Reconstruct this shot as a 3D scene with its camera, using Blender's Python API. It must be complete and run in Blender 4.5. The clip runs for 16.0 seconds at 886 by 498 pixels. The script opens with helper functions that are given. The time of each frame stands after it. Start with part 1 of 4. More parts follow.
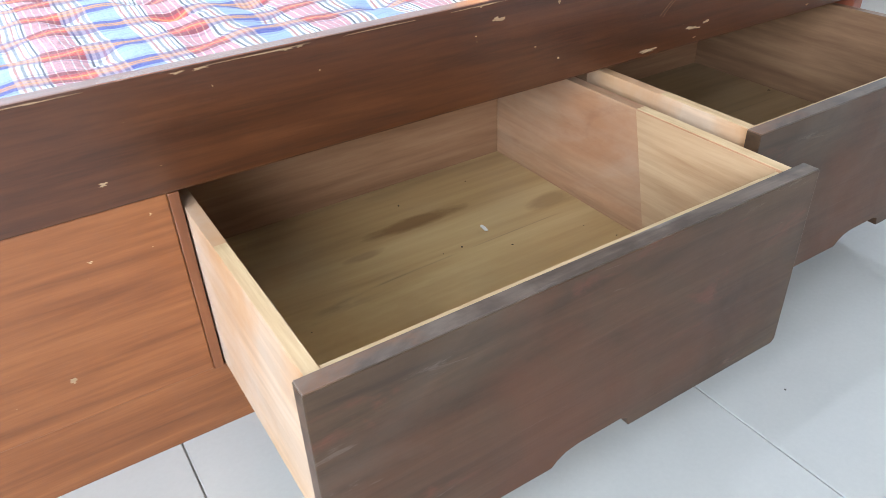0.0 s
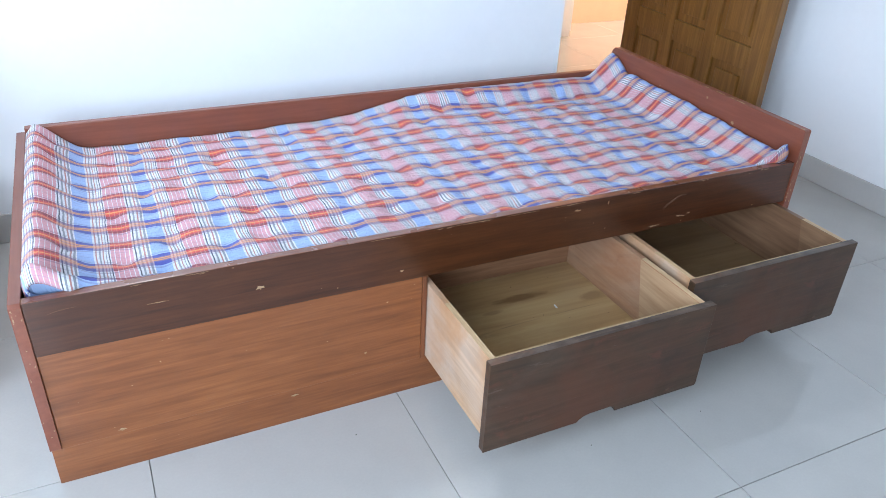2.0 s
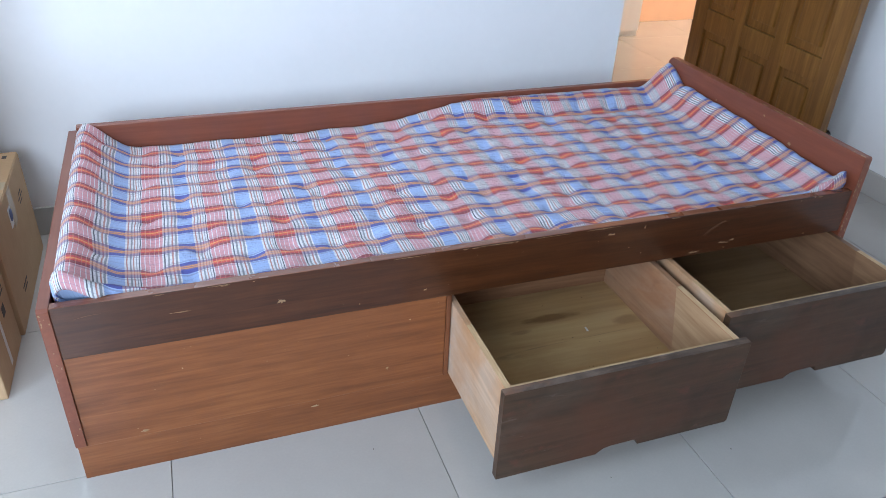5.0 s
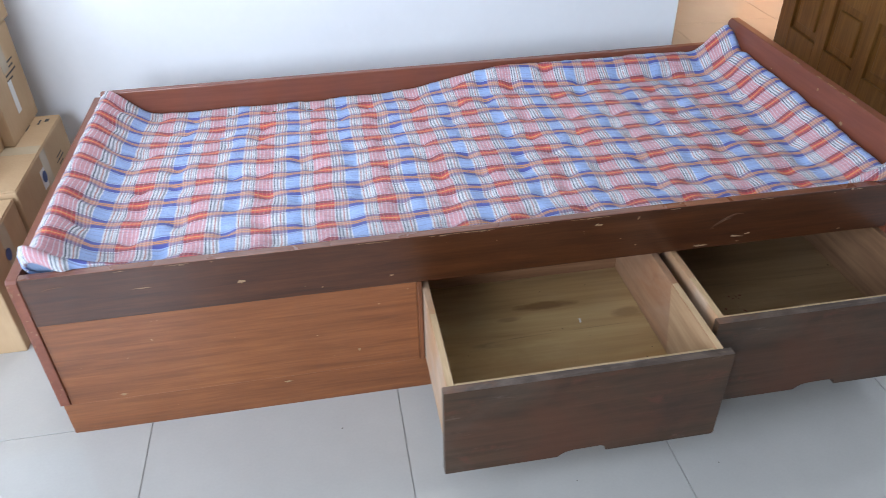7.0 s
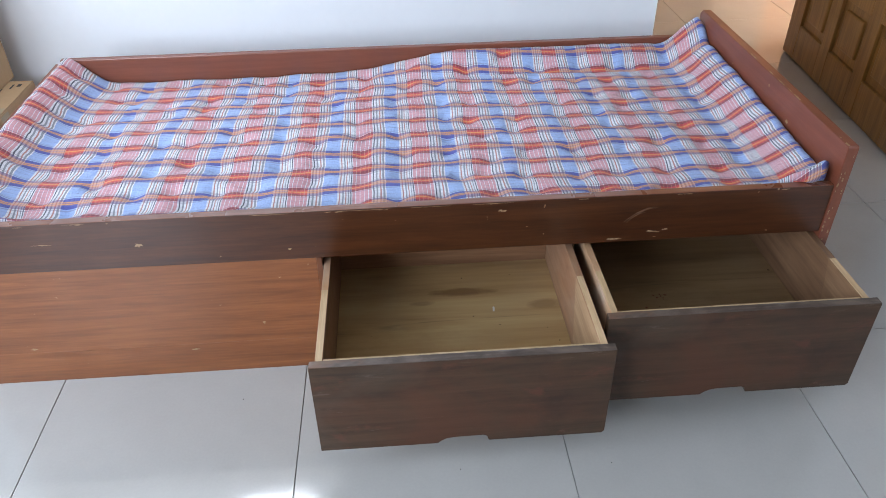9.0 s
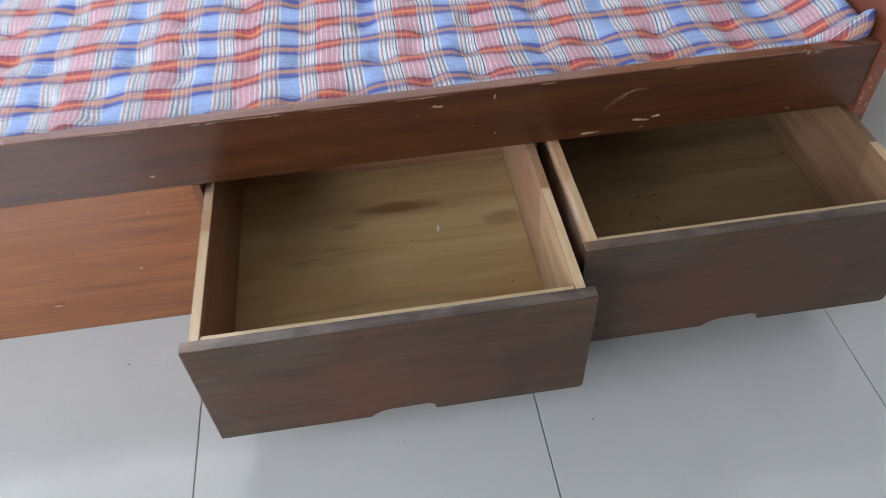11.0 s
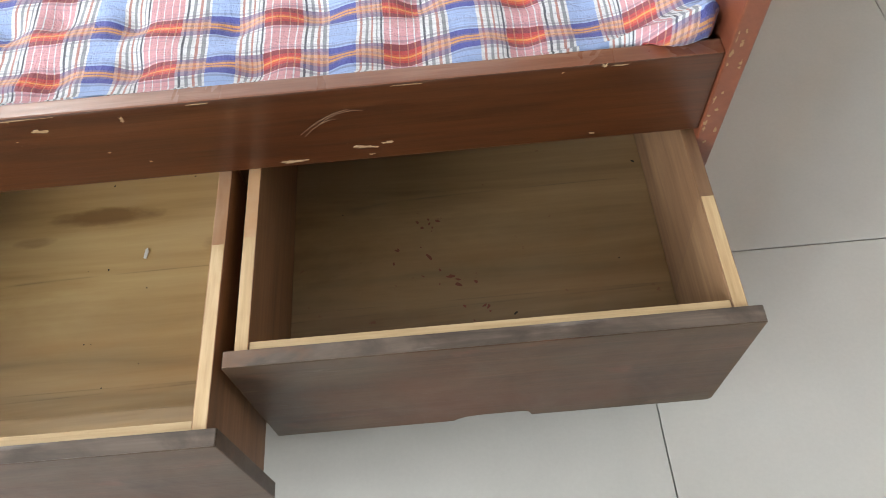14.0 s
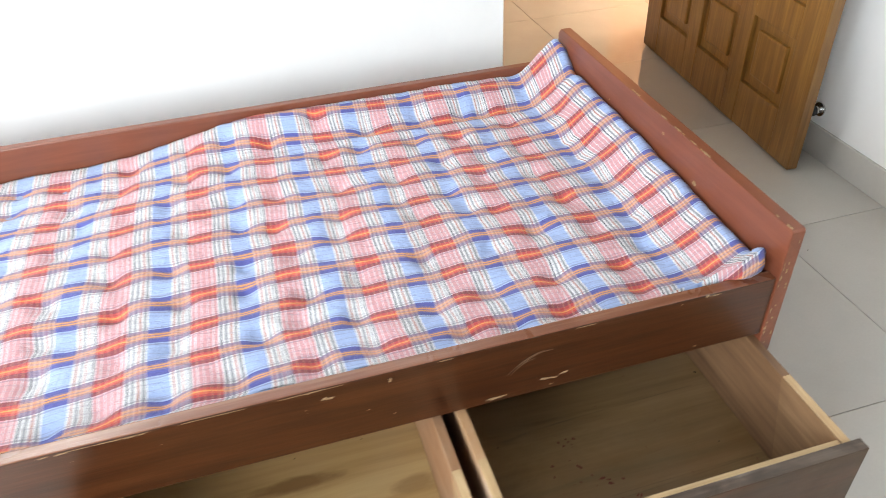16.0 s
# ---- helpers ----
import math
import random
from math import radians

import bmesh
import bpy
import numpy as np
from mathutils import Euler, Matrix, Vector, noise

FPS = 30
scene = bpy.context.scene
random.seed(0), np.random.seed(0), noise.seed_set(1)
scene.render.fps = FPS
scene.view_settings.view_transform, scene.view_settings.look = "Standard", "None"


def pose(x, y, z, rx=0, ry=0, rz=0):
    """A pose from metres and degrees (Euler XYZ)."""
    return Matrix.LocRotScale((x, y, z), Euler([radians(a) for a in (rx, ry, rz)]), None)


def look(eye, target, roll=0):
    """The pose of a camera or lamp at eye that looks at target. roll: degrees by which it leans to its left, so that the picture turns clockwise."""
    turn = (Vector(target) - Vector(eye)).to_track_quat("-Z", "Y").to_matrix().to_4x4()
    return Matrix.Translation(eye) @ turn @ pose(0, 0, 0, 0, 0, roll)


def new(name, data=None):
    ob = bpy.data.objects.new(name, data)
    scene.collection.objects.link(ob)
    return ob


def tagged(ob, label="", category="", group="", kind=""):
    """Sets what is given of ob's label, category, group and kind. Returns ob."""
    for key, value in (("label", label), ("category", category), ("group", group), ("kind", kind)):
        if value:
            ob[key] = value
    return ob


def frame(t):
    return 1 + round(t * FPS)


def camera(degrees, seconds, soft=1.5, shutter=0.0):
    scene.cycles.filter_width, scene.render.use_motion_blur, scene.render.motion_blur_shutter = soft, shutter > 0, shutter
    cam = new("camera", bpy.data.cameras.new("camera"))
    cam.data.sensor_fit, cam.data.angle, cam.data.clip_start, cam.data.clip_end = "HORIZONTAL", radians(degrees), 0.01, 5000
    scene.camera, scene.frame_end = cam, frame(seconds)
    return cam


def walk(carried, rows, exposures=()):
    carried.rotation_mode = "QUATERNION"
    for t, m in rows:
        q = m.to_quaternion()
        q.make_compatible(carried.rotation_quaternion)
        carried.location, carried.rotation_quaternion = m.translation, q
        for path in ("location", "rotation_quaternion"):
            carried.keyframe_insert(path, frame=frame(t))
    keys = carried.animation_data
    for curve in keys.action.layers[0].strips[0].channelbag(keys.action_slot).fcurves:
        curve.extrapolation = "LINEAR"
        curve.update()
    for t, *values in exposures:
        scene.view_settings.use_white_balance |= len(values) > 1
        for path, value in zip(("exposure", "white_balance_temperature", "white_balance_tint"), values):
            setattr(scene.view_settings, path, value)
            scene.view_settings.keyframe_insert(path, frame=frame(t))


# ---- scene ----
cam = camera(61.98, 16.0, soft=0.8, shutter=0.35)
PATH = [
    (0, (0.722, -0.710, 0.687), (1.585, 0.723, -0.410), -2.5),
    (0.5, (0.676, -0.811, 0.806), (1.461, 0.624, -0.345), -3.3),
    (1, (0.486, -1.113, 1.071), (1.239, 0.350, -0.065), -1.1),
    (1.5, (0.249, -1.325, 1.22), (1.073, 0.155, 0.158), 1.3),
    (2, (0.214, -1.317, 1.244), (0.991, 0.234, 0.249), 2.9),
    (2.5, (0.196, -1.316, 1.249), (0.926, 0.252, 0.246), 1.4),
    (3, (0.196, -1.33, 1.246), (0.897, 0.248, 0.235), 1.7),
    (3.5, (0.202, -1.33, 1.243), (0.89, 0.254, 0.235), 1.7),
    (4, (0.218, -1.32, 1.25), (0.913, 0.258, 0.236), 1.4),
    (6.5, (0.569, -1.288, 1.366), (0.891, 0.329, 0.234), 1.2),
    (7, (0.681, -1.29, 1.353), (0.938, 0.315, 0.188), -1.2),
    (7.5, (0.85, -1.317, 1.36), (1.057, 0.315, 0.223), 1.8),
    (8, (0.951, -1.332, 1.351), (1.079, 0.303, 0.206), 0.1),
    (8.2, (0.992, -1.341, 1.336), (1.114, 0.292, 0.187), -0.1),
    (10.3, (1.06, -1.251, 1.272), (1.157, 0.273, -0.02), -3.9),
    (10.5, (1.086, -1.191, 1.239), (1.215, 0.3, -0.088), -3.5),
    (11, (1.137, -0.956, 1.142), (1.278, 0.393, -0.328), -3.1),
    (11.5, (1.21, -0.781, 1.068), (1.193, 0.434, -0.521), -1.6),
    (12, (1.241, -0.701, 1.054), (1.102, 0.445, -0.58), -6.9),
    (12.5, (1.24, -0.652, 1.04), (1.09, 0.479, -0.603), -8.6),
    (13, (1.364, -0.57, 1.053), (1.278, 0.461, -0.659), -6.2),
    (13.5, (1.541, -0.547, 1.045), (1.511, 0.48, -0.672), -3.6),
    (14, (1.678, -0.551, 1.03), (1.645, 0.477, -0.686), -6.7),
    (14.5, (1.696, -0.542, 1.032), (1.634, 0.493, -0.678), -7.5),
    (15, (1.661, -0.542, 1.102), (1.663, 0.647, -0.506), -5.1),
    (15.5, (1.451, -0.621, 1.19), (1.782, 0.842, -0.133), -0.8),
    (16, (1.224, -0.735, 1.239), (1.636, 0.8, 0.025), -2.6),
]
EXPOSURES = [(0.0, 0.95, 6100, 10), (1.0, 1.0, 5850, 10), (1.6, 0.8, 5750, 10), (2.1, 0.25, 5700, 10), (2.6, 0.08, 5700, 10), (3.2, -0.02, 5750, 11), (4.0, -0.1, 5780, 11), (4.8, -0.05, 5800, 11), (6.5, 0.12, 6050, 13),
             (8.0, 0.15, 6050, 13), (10.5, 0.17, 6200, 13), (12.0, 0.38, 6450, 13), (13.0, 0.65, 6700, 13), (13.5, 0.8, 6800, 12), (14.5, 1.02, 7250, 10), (15.2, 1.2, 7250, 10), (15.5, 1.15, 7150, 10), (16.0, 0.85, 7100, 10)]
walk(cam, [(t, look(eye, target, roll)) for t, eye, target, roll in PATH], EXPOSURES)

# ---- light ----
world = bpy.data.worlds.new("sky")
scene.world = world
world.use_nodes = True
wn = world.node_tree
sky = wn.nodes.new("ShaderNodeTexSky")
sky.sky_type = 'NISHITA'
sky.sun_disc = False
sky.sun_elevation, sky.sun_rotation = radians(50), radians(200)
wn.links.new(sky.outputs["Color"], wn.nodes["Background"].inputs["Color"])
wn.nodes["Background"].inputs["Strength"].default_value = 0.15


def area_lamp(name, eye, target, width, height, watts, color):
    data = bpy.data.lights.new(name, 'AREA')
    data.shape, data.size, data.size_y = 'RECTANGLE', width, height
    data.energy, data.color = watts, color
    ob = new(name, data)
    ob.matrix_world = look(eye, target)
    return ob


area_lamp("window_daylight", (-0.84, -2.68, 1.55), (-0.84, 0, 1.0), 1.1, 1.3, 82, (0.80, 0.90, 1.0))
area_lamp("side_window_daylight", (-1.52, -1.1, 1.5), (0.5, -0.6, 0.9), 1.2, 1.3, 44, (0.76, 0.88, 1.0))
area_lamp("hall_daylight", (4.9, 2.7, 1.4), (3.0, 2.7, 0.8), 1.2, 1.6, 75, (1.0, 0.80, 0.60))
# the tube lamp high on the wall behind the bed
area_lamp("tube_lamp_light", (0.285, 1.08, 2.07), (0.30, 0.25, 0.7), 0.37, 0.03, 9, (0.95, 0.98, 1.0))


# ---- materials ----
def new_mat(name):
    m = bpy.data.materials.new(name)
    m.use_nodes = True
    nt = m.node_tree
    return m, nt, nt.nodes["Principled BSDF"]


def node(nt, kind, **sets):
    n = nt.nodes.new(kind)
    for k, v in sets.items():
        n.inputs[k.replace("_", " ")].default_value = v
    return n


def ramp(nt, fac, stops, constant=False):
    n = nt.nodes.new("ShaderNodeValToRGB")
    cr = n.color_ramp
    cr.interpolation = 'CONSTANT' if constant else 'LINEAR'
    while len(cr.elements) < len(stops):
        cr.elements.new(0.5)
    for e, (p, c) in zip(cr.elements, stops):
        e.position = p
        e.color = (*c, 1) if len(c) == 3 else c
    nt.links.new(fac, n.inputs["Fac"])
    return n.outputs["Color"]


def mixc(nt, fac, a, b, blend='MIX'):
    n = nt.nodes.new("ShaderNodeMix")
    n.data_type, n.blend_type = 'RGBA', blend
    for key, v in ((0, fac), (6, a), (7, b)):
        if isinstance(v, (int, float)):
            n.inputs[key].default_value = v
        elif isinstance(v, tuple):
            n.inputs[key].default_value = (*v, 1)
        else:
            nt.links.new(v, n.inputs[key])
    return n.outputs[2]


def maths(nt, op, a, b=None, c=None):
    n = nt.nodes.new("ShaderNodeMath")
    n.operation = op
    for i, v in enumerate((a, b, c)):
        if v is None:
            continue
        if isinstance(v, (int, float)):
            n.inputs[i].default_value = v
        else:
            nt.links.new(v, n.inputs[i])
    return n.outputs[0]


def coords(nt, scale=(1, 1, 1), which="Object"):
    tc = nt.nodes.new("ShaderNodeTexCoord")
    mp = nt.nodes.new("ShaderNodeMapping")
    mp.inputs["Scale"].default_value = scale
    nt.links.new(tc.outputs[which], mp.inputs["Vector"])
    return mp.outputs["Vector"]


def noise_tex(nt, vec, scale, detail=6.0, rough=0.6, distortion=0.0):
    n = nt.nodes.new("ShaderNodeTexNoise")
    n.inputs["Scale"].default_value = scale
    n.inputs["Detail"].default_value = detail
    n.inputs["Roughness"].default_value = rough
    n.inputs["Distortion"].default_value = distortion
    nt.links.new(vec, n.inputs["Vector"])
    return n.outputs["Fac"]


def bump(nt, bsdf, height, strength, distance):
    n = nt.nodes.new("ShaderNodeBump")
    n.inputs["Strength"].default_value = strength
    n.inputs["Distance"].default_value = distance
    nt.links.new(height, n.inputs["Height"])
    nt.links.new(n.outputs["Normal"], bsdf.inputs["Normal"])


def wood(name, dark, mid, light, axis="x", grain=60.0, rough=0.35, coat=0.3, stain=None, stain_at=(0.58, 0.72), speck=None, gloss=0.5):
    """Varnished or raw timber: long grain along one axis, broad tone patches, fine pores, small chips."""
    m, nt, b = new_mat(name)
    sc = {"x": (0.06, 1, 1), "y": (1, 0.06, 1), "z": (1, 1, 0.06)}[axis]
    v = coords(nt, sc)
    g = noise_tex(nt, v, grain, 8, 0.65, 0.4)
    g2 = noise_tex(nt, v, grain * 4, 4, 0.6)
    g = maths(nt, 'MULTIPLY_ADD', g2, 0.35, maths(nt, 'MULTIPLY', g, 0.75))
    col = ramp(nt, g, [(0.36, dark), (0.55, mid), (0.74, light)])
    broad = noise_tex(nt, coords(nt), 5.0, 5, 0.6, 0.6)
    col = mixc(nt, maths(nt, 'MULTIPLY', broad, 0.45), col, dark)
    if stain:
        blot = noise_tex(nt, coords(nt), 9.0, 5, 0.65, 0.3)
        col = mixc(nt, ramp(nt, blot, [(stain_at[0], (0, 0, 0)), (stain_at[1], (0.75, 0.75, 0.75))]), col, stain)
    if speck:
        chips = noise_tex(nt, coords(nt), 70.0, 3, 0.7)
        col = mixc(nt, ramp(nt, chips, [(0.735, (0, 0, 0)), (0.76, (1, 1, 1))]), col, speck)
    nt.links.new(col, b.inputs["Base Color"])
    r = maths(nt, 'MULTIPLY_ADD', broad, 0.25, rough - 0.12)
    nt.links.new(r, b.inputs["Roughness"])
    b.inputs["Coat Weight"].default_value = coat
    b.inputs["Specular IOR Level"].default_value = gloss
    b.inputs["Coat Roughness"].default_value = 0.14
    bump(nt, b, g, 0.25, 0.002)
    return m


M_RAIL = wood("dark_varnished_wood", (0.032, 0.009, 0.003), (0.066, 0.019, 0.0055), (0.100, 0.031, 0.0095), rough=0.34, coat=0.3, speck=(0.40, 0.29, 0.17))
# rail top: slight wear, and grazing sheen put into the paler colour
M_RAILTOP = wood("worn_rail_top_sheen", (0.13, 0.040, 0.018), (0.19, 0.068, 0.034), (0.30, 0.15, 0.095), grain=50, rough=0.28, coat=0.7)
M_RED = wood("red_brown_paint_wood", (0.145, 0.040, 0.019), (0.19, 0.054, 0.026), (0.235, 0.072, 0.036), axis="y", grain=30, rough=0.40, coat=0.25)
M_REDX = wood("red_brown_rail_wood", (0.15, 0.042, 0.020), (0.20, 0.058, 0.028), (0.25, 0.078, 0.040), axis="x", grain=30, rough=0.42, coat=0.2)
M_PANEL = wood("orange_brown_veneer", (0.135, 0.040, 0.011), (0.225, 0.074, 0.021), (0.31, 0.112, 0.034), grain=45, rough=0.36, coat=0.25, speck=(0.5, 0.33, 0.18))
def worn_mat(name, base, blotches, rough=0.4, wipe=1.0, fine=0.12, scuff=None, axis="x"):
    """Old hand-rubbed timber: a base tone, cloudy patches of other tones, faint grain, thin pale scuffs.
    blotches: (colour, scale, low, high, weight, stretch along x)."""
    m, nt, b = new_mat(name)
    grain = noise_tex(nt, coords(nt, (0.07, 1, 1) if axis == "x" else (1, 0.07, 1)), 55.0, 6, 0.6, 0.6)
    dark = tuple(c * (1 - 2.2 * fine) for c in base)
    lite = tuple(min(1, c * (1 + 2.2 * fine)) for c in base)
    col = ramp(nt, grain, [(0.35, dark), (0.65, lite)])
    for k, (tone, scale, low, high, weight, stretch) in enumerate(blotches):
        tc = nt.nodes.new("ShaderNodeTexCoord")
        mp = nt.nodes.new("ShaderNodeMapping")
        mp.inputs["Scale"].default_value = (stretch, 1, 1) if axis == "x" else (1, stretch, 1)
        mp.inputs["Location"].default_value = (3.7 * k + 0.4, 1.9 * k, 2.3 * k)
        nt.links.new(tc.outputs["Object"], mp.inputs["Vector"])
        n = noise_tex(nt, mp.outputs["Vector"], scale, 7, 0.62, 0.5)
        col = mixc(nt, ramp(nt, n, [(low, (0, 0, 0)), (high, (weight, weight, weight))]), col, tone)
    if scuff:
        n = noise_tex(nt, coords(nt, (0.22, 1, 1.6)), 34.0, 5, 0.72, 1.4)
        col = mixc(nt, ramp(nt, n, [(0.64, (0, 0, 0)), (0.70, (scuff[1], scuff[1], scuff[1]))]), col, scuff[0])
    nt.links.new(col, b.inputs["Base Color"])
    smear = noise_tex(nt, coords(nt), 9.0, 6, 0.65, 0.4)
    nt.links.new(maths(nt, 'MULTIPLY_ADD', smear, 0.4 * wipe, rough - 0.2 * wipe), b.inputs["Roughness"])
    b.inputs["Coat Weight"].default_value = 0.06
    b.inputs["Specular IOR Level"].default_value = 0.4
    bump(nt, b, maths(nt, 'MULTIPLY_ADD', smear, 0.6, grain), 0.22, 0.0015)
    return m


M_FRONT = worn_mat("drawer_front_wood", (0.056, 0.030, 0.015),
                   [((0.095, 0.031, 0.013), 4.5, 0.45, 0.68, 0.65, 0.6), ((0.022, 0.014, 0.011), 7.0, 0.52, 0.74, 0.55, 0.7), ((0.10, 0.070, 0.050), 6.0, 0.54, 0.74, 0.5, 0.7),
                    ((0.13, 0.040, 0.022), 22.0, 0.60, 0.70, 0.5, 0.5)], 0.42, 1.0, 0.16, ((0.17, 0.13, 0.10), 0.35))
M_FRONTTOP = worn_mat("worn_board_edge", (0.10, 0.072, 0.055),
                      [((0.045, 0.030, 0.022), 14.0, 0.48, 0.62, 0.85, 0.6), ((0.34, 0.30, 0.27), 26.0, 0.58, 0.68, 0.55, 0.12), ((0.17, 0.075, 0.035), 24.0, 0.55, 0.68, 0.6, 0.4)], 0.45, 0.8, 0.2)
M_RAWX = wood("raw_pale_lip_wood", (0.40, 0.26, 0.125), (0.53, 0.37, 0.20), (0.64, 0.47, 0.28), axis="x", grain=70, rough=0.55, coat=0.05)
M_BACKX = wood("drawer_back_wood", (0.17, 0.080, 0.037), (0.26, 0.135, 0.068), (0.34, 0.195, 0.105), axis="x", grain=35, rough=0.5, coat=0.1)
M_RAW = wood("raw_pale_wood", (0.38, 0.24, 0.115), (0.54, 0.37, 0.20), (0.68, 0.50, 0.30), axis="y", grain=70, rough=0.55, coat=0.05)
M_SIDE = worn_mat("stained_drawer_side_wood", (0.38, 0.225, 0.125),
                  [((0.31, 0.135, 0.062), 5.0, 0.45, 0.68, 0.75, 0.5), ((0.46, 0.34, 0.24), 6.0, 0.50, 0.70, 0.5, 0.4), ((0.17, 0.06, 0.032), 16.0, 0.60, 0.74, 0.5, 0.3)], 0.5, 0.5, 0.1, axis="y")
# side wood with shade in its colour, for faces turned from the windows
M_SIDEDARK = wood("shaded_drawer_side_wood", (0.12, 0.053, 0.022), (0.20, 0.092, 0.040), (0.28, 0.138, 0.064), axis="y", grain=40, rough=0.5, coat=0.1)
M_SIDE2 = wood("streaked_drawer_side_wood", (0.13, 0.062, 0.03), (0.22, 0.118, 0.06), (0.33, 0.19, 0.10), axis="y", grain=30, rough=0.5, coat=0.1)
M_INNER = wood("bed_inner_board", (0.10, 0.05, 0.025), (0.15, 0.08, 0.04), (0.2, 0.11, 0.06), rough=0.6, coat=0.0)
M_CHIP = wood("bare_chipped_wood", (0.24, 0.14, 0.07), (0.34, 0.22, 0.12), (0.44, 0.31, 0.18), grain=90, rough=0.7, coat=0.0)


M_EDGE = wood("dark_edge_strip", (0.11, 0.034, 0.012), (0.17, 0.055, 0.018), (0.23, 0.08, 0.028), axis="z", grain=40, rough=0.4, coat=0.2)
M_PALE = worn_mat("pale_sanded_wood", (0.47, 0.30, 0.175),
                  [((0.56, 0.46, 0.38), 2.2, 0.42, 0.66, 0.8, 1.0), ((0.46, 0.225, 0.085), 2.6, 0.47, 0.66, 0.8, 1.0), ((0.60, 0.55, 0.50), 9.0, 0.55, 0.75, 0.25, 0.4)], 0.55, 0.5, 0.08, axis="y")
M_PATCH = wood("bleached_side_wood", (0.30, 0.165, 0.08), (0.43, 0.27, 0.145), (0.55, 0.38, 0.22), axis="y", grain=35, rough=0.55, coat=0.0)
M_PATCH2 = wood("bleached_streaked_wood", (0.16, 0.082, 0.04), (0.26, 0.148, 0.076), (0.38, 0.235, 0.13), axis="y", grain=30, rough=0.55, coat=0.0)
M_SCRAPE = wood("scraped_varnish", (0.10, 0.045, 0.022), (0.155, 0.08, 0.04), (0.21, 0.12, 0.065), grain=90, rough=0.7, coat=0.0)


def ply_mat(name, dark, mid, light, spots, stains=()):
    """Drawer bottom of thin plywood: long dark streaks, water stains, dust."""
    m, nt, b = new_mat(name)
    g = noise_tex(nt, coords(nt, (0.16, 1, 1)), 7.0, 7, 0.58, 2.2)
    g2 = noise_tex(nt, coords(nt, (0.05, 1, 1)), 90.0, 5, 0.6)
    col = ramp(nt, maths(nt, 'MULTIPLY_ADD', g2, 0.22, maths(nt, 'MULTIPLY', g, 0.78)), [(0.32, dark), (0.5, mid), (0.70, light)])
    streak = noise_tex(nt, coords(nt, (0.08, 1, 1)), 9.0, 3, 0.5, 0.5)
    col = mixc(nt, ramp(nt, streak, [(0.60, (0, 0, 0)), (0.655, (0.3, 0.3, 0.3)), (0.70, (0, 0, 0))]), col, (0.17, 0.115, 0.055))
    dust = noise_tex(nt, coords(nt), 6.0, 5, 0.6)
    col = mixc(nt, ramp(nt, dust, [(0.45, (0, 0, 0)), (0.75, (0.12, 0.12, 0.12))]), col, (0.40, 0.36, 0.29))
    line = noise_tex(nt, coords(nt, (0.045, 1, 1)), 6.5, 2, 0.4, 0.9)
    broken = noise_tex(nt, coords(nt, (1, 3, 1)), 11.0, 4, 0.6)
    line = maths(nt, 'MULTIPLY', ramp(nt, line, [(0.518, (0, 0, 0)), (0.523, (1, 1, 1)), (0.528, (0, 0, 0))]), ramp(nt, broken, [(0.42, (0.0, 0.0, 0.0)), (0.62, (0.5, 0.5, 0.5))]))
    col = mixc(nt, line, col, (0.085, 0.060, 0.036))
    warm = noise_tex(nt, coords(nt, (0.35, 1, 1)), 5.0, 5, 0.6, 0.8)
    col = mixc(nt, ramp(nt, warm, [(0.52, (0, 0, 0)), (0.70, (0.45, 0.45, 0.45))]), col, (mid[0] * 0.95, mid[1] * 0.72, mid[2] * 0.5))
    if spots:
        red = noise_tex(nt, coords(nt), 42.0, 3, 0.6)
        col = mixc(nt, ramp(nt, red, [(0.70, (0, 0, 0)), (0.74, (0.5, 0.5, 0.5))]), col, (0.16, 0.035, 0.02))
    sep = nt.nodes.new("ShaderNodeSeparateXYZ")
    nt.links.new(coords(nt), sep.inputs["Vector"])
    ragged = noise_tex(nt, coords(nt, (0.5, 1, 1)), 38.0, 4, 0.6)
    for sx, sy, sw, sh, deep in stains:
        ex = maths(nt, 'POWER', maths(nt, 'ABSOLUTE', maths(nt, 'DIVIDE', maths(nt, 'SUBTRACT', sep.outputs["X"], sx), sw)), 2.0)
        ey = maths(nt, 'POWER', maths(nt, 'ABSOLUTE', maths(nt, 'DIVIDE', maths(nt, 'SUBTRACT', sep.outputs["Y"], sy), sh)), 2.0)
        e = maths(nt, 'ADD', maths(nt, 'ADD', ex, ey), maths(nt, 'MULTIPLY', maths(nt, 'SUBTRACT', ragged, 0.5), 1.6))
        col = mixc(nt, ramp(nt, e, [(0.25, (deep, deep, deep)), (0.95, (0, 0, 0))]), col, (0.17, 0.080, 0.028))
    nt.links.new(col, b.inputs["Base Color"])
    b.inputs["Roughness"].default_value = 0.36
    bump(nt, b, g2, 0.15, 0.001)
    return m


M_PLY = ply_mat("plywood_drawer_bottom", (0.32, 0.190, 0.074), (0.45, 0.288, 0.122), (0.55, 0.380, 0.180), False,
                ((0.036, 0.420, 0.095, 0.018, 0.75), (0.233, 0.359, 0.048, 0.022, 0.45), (-0.067, 0.385, 0.035, 0.010, 0.4)))
M_PLY2 = ply_mat("dark_plywood_drawer_bottom", (0.145, 0.083, 0.034), (0.238, 0.143, 0.064), (0.330, 0.207, 0.100), True)


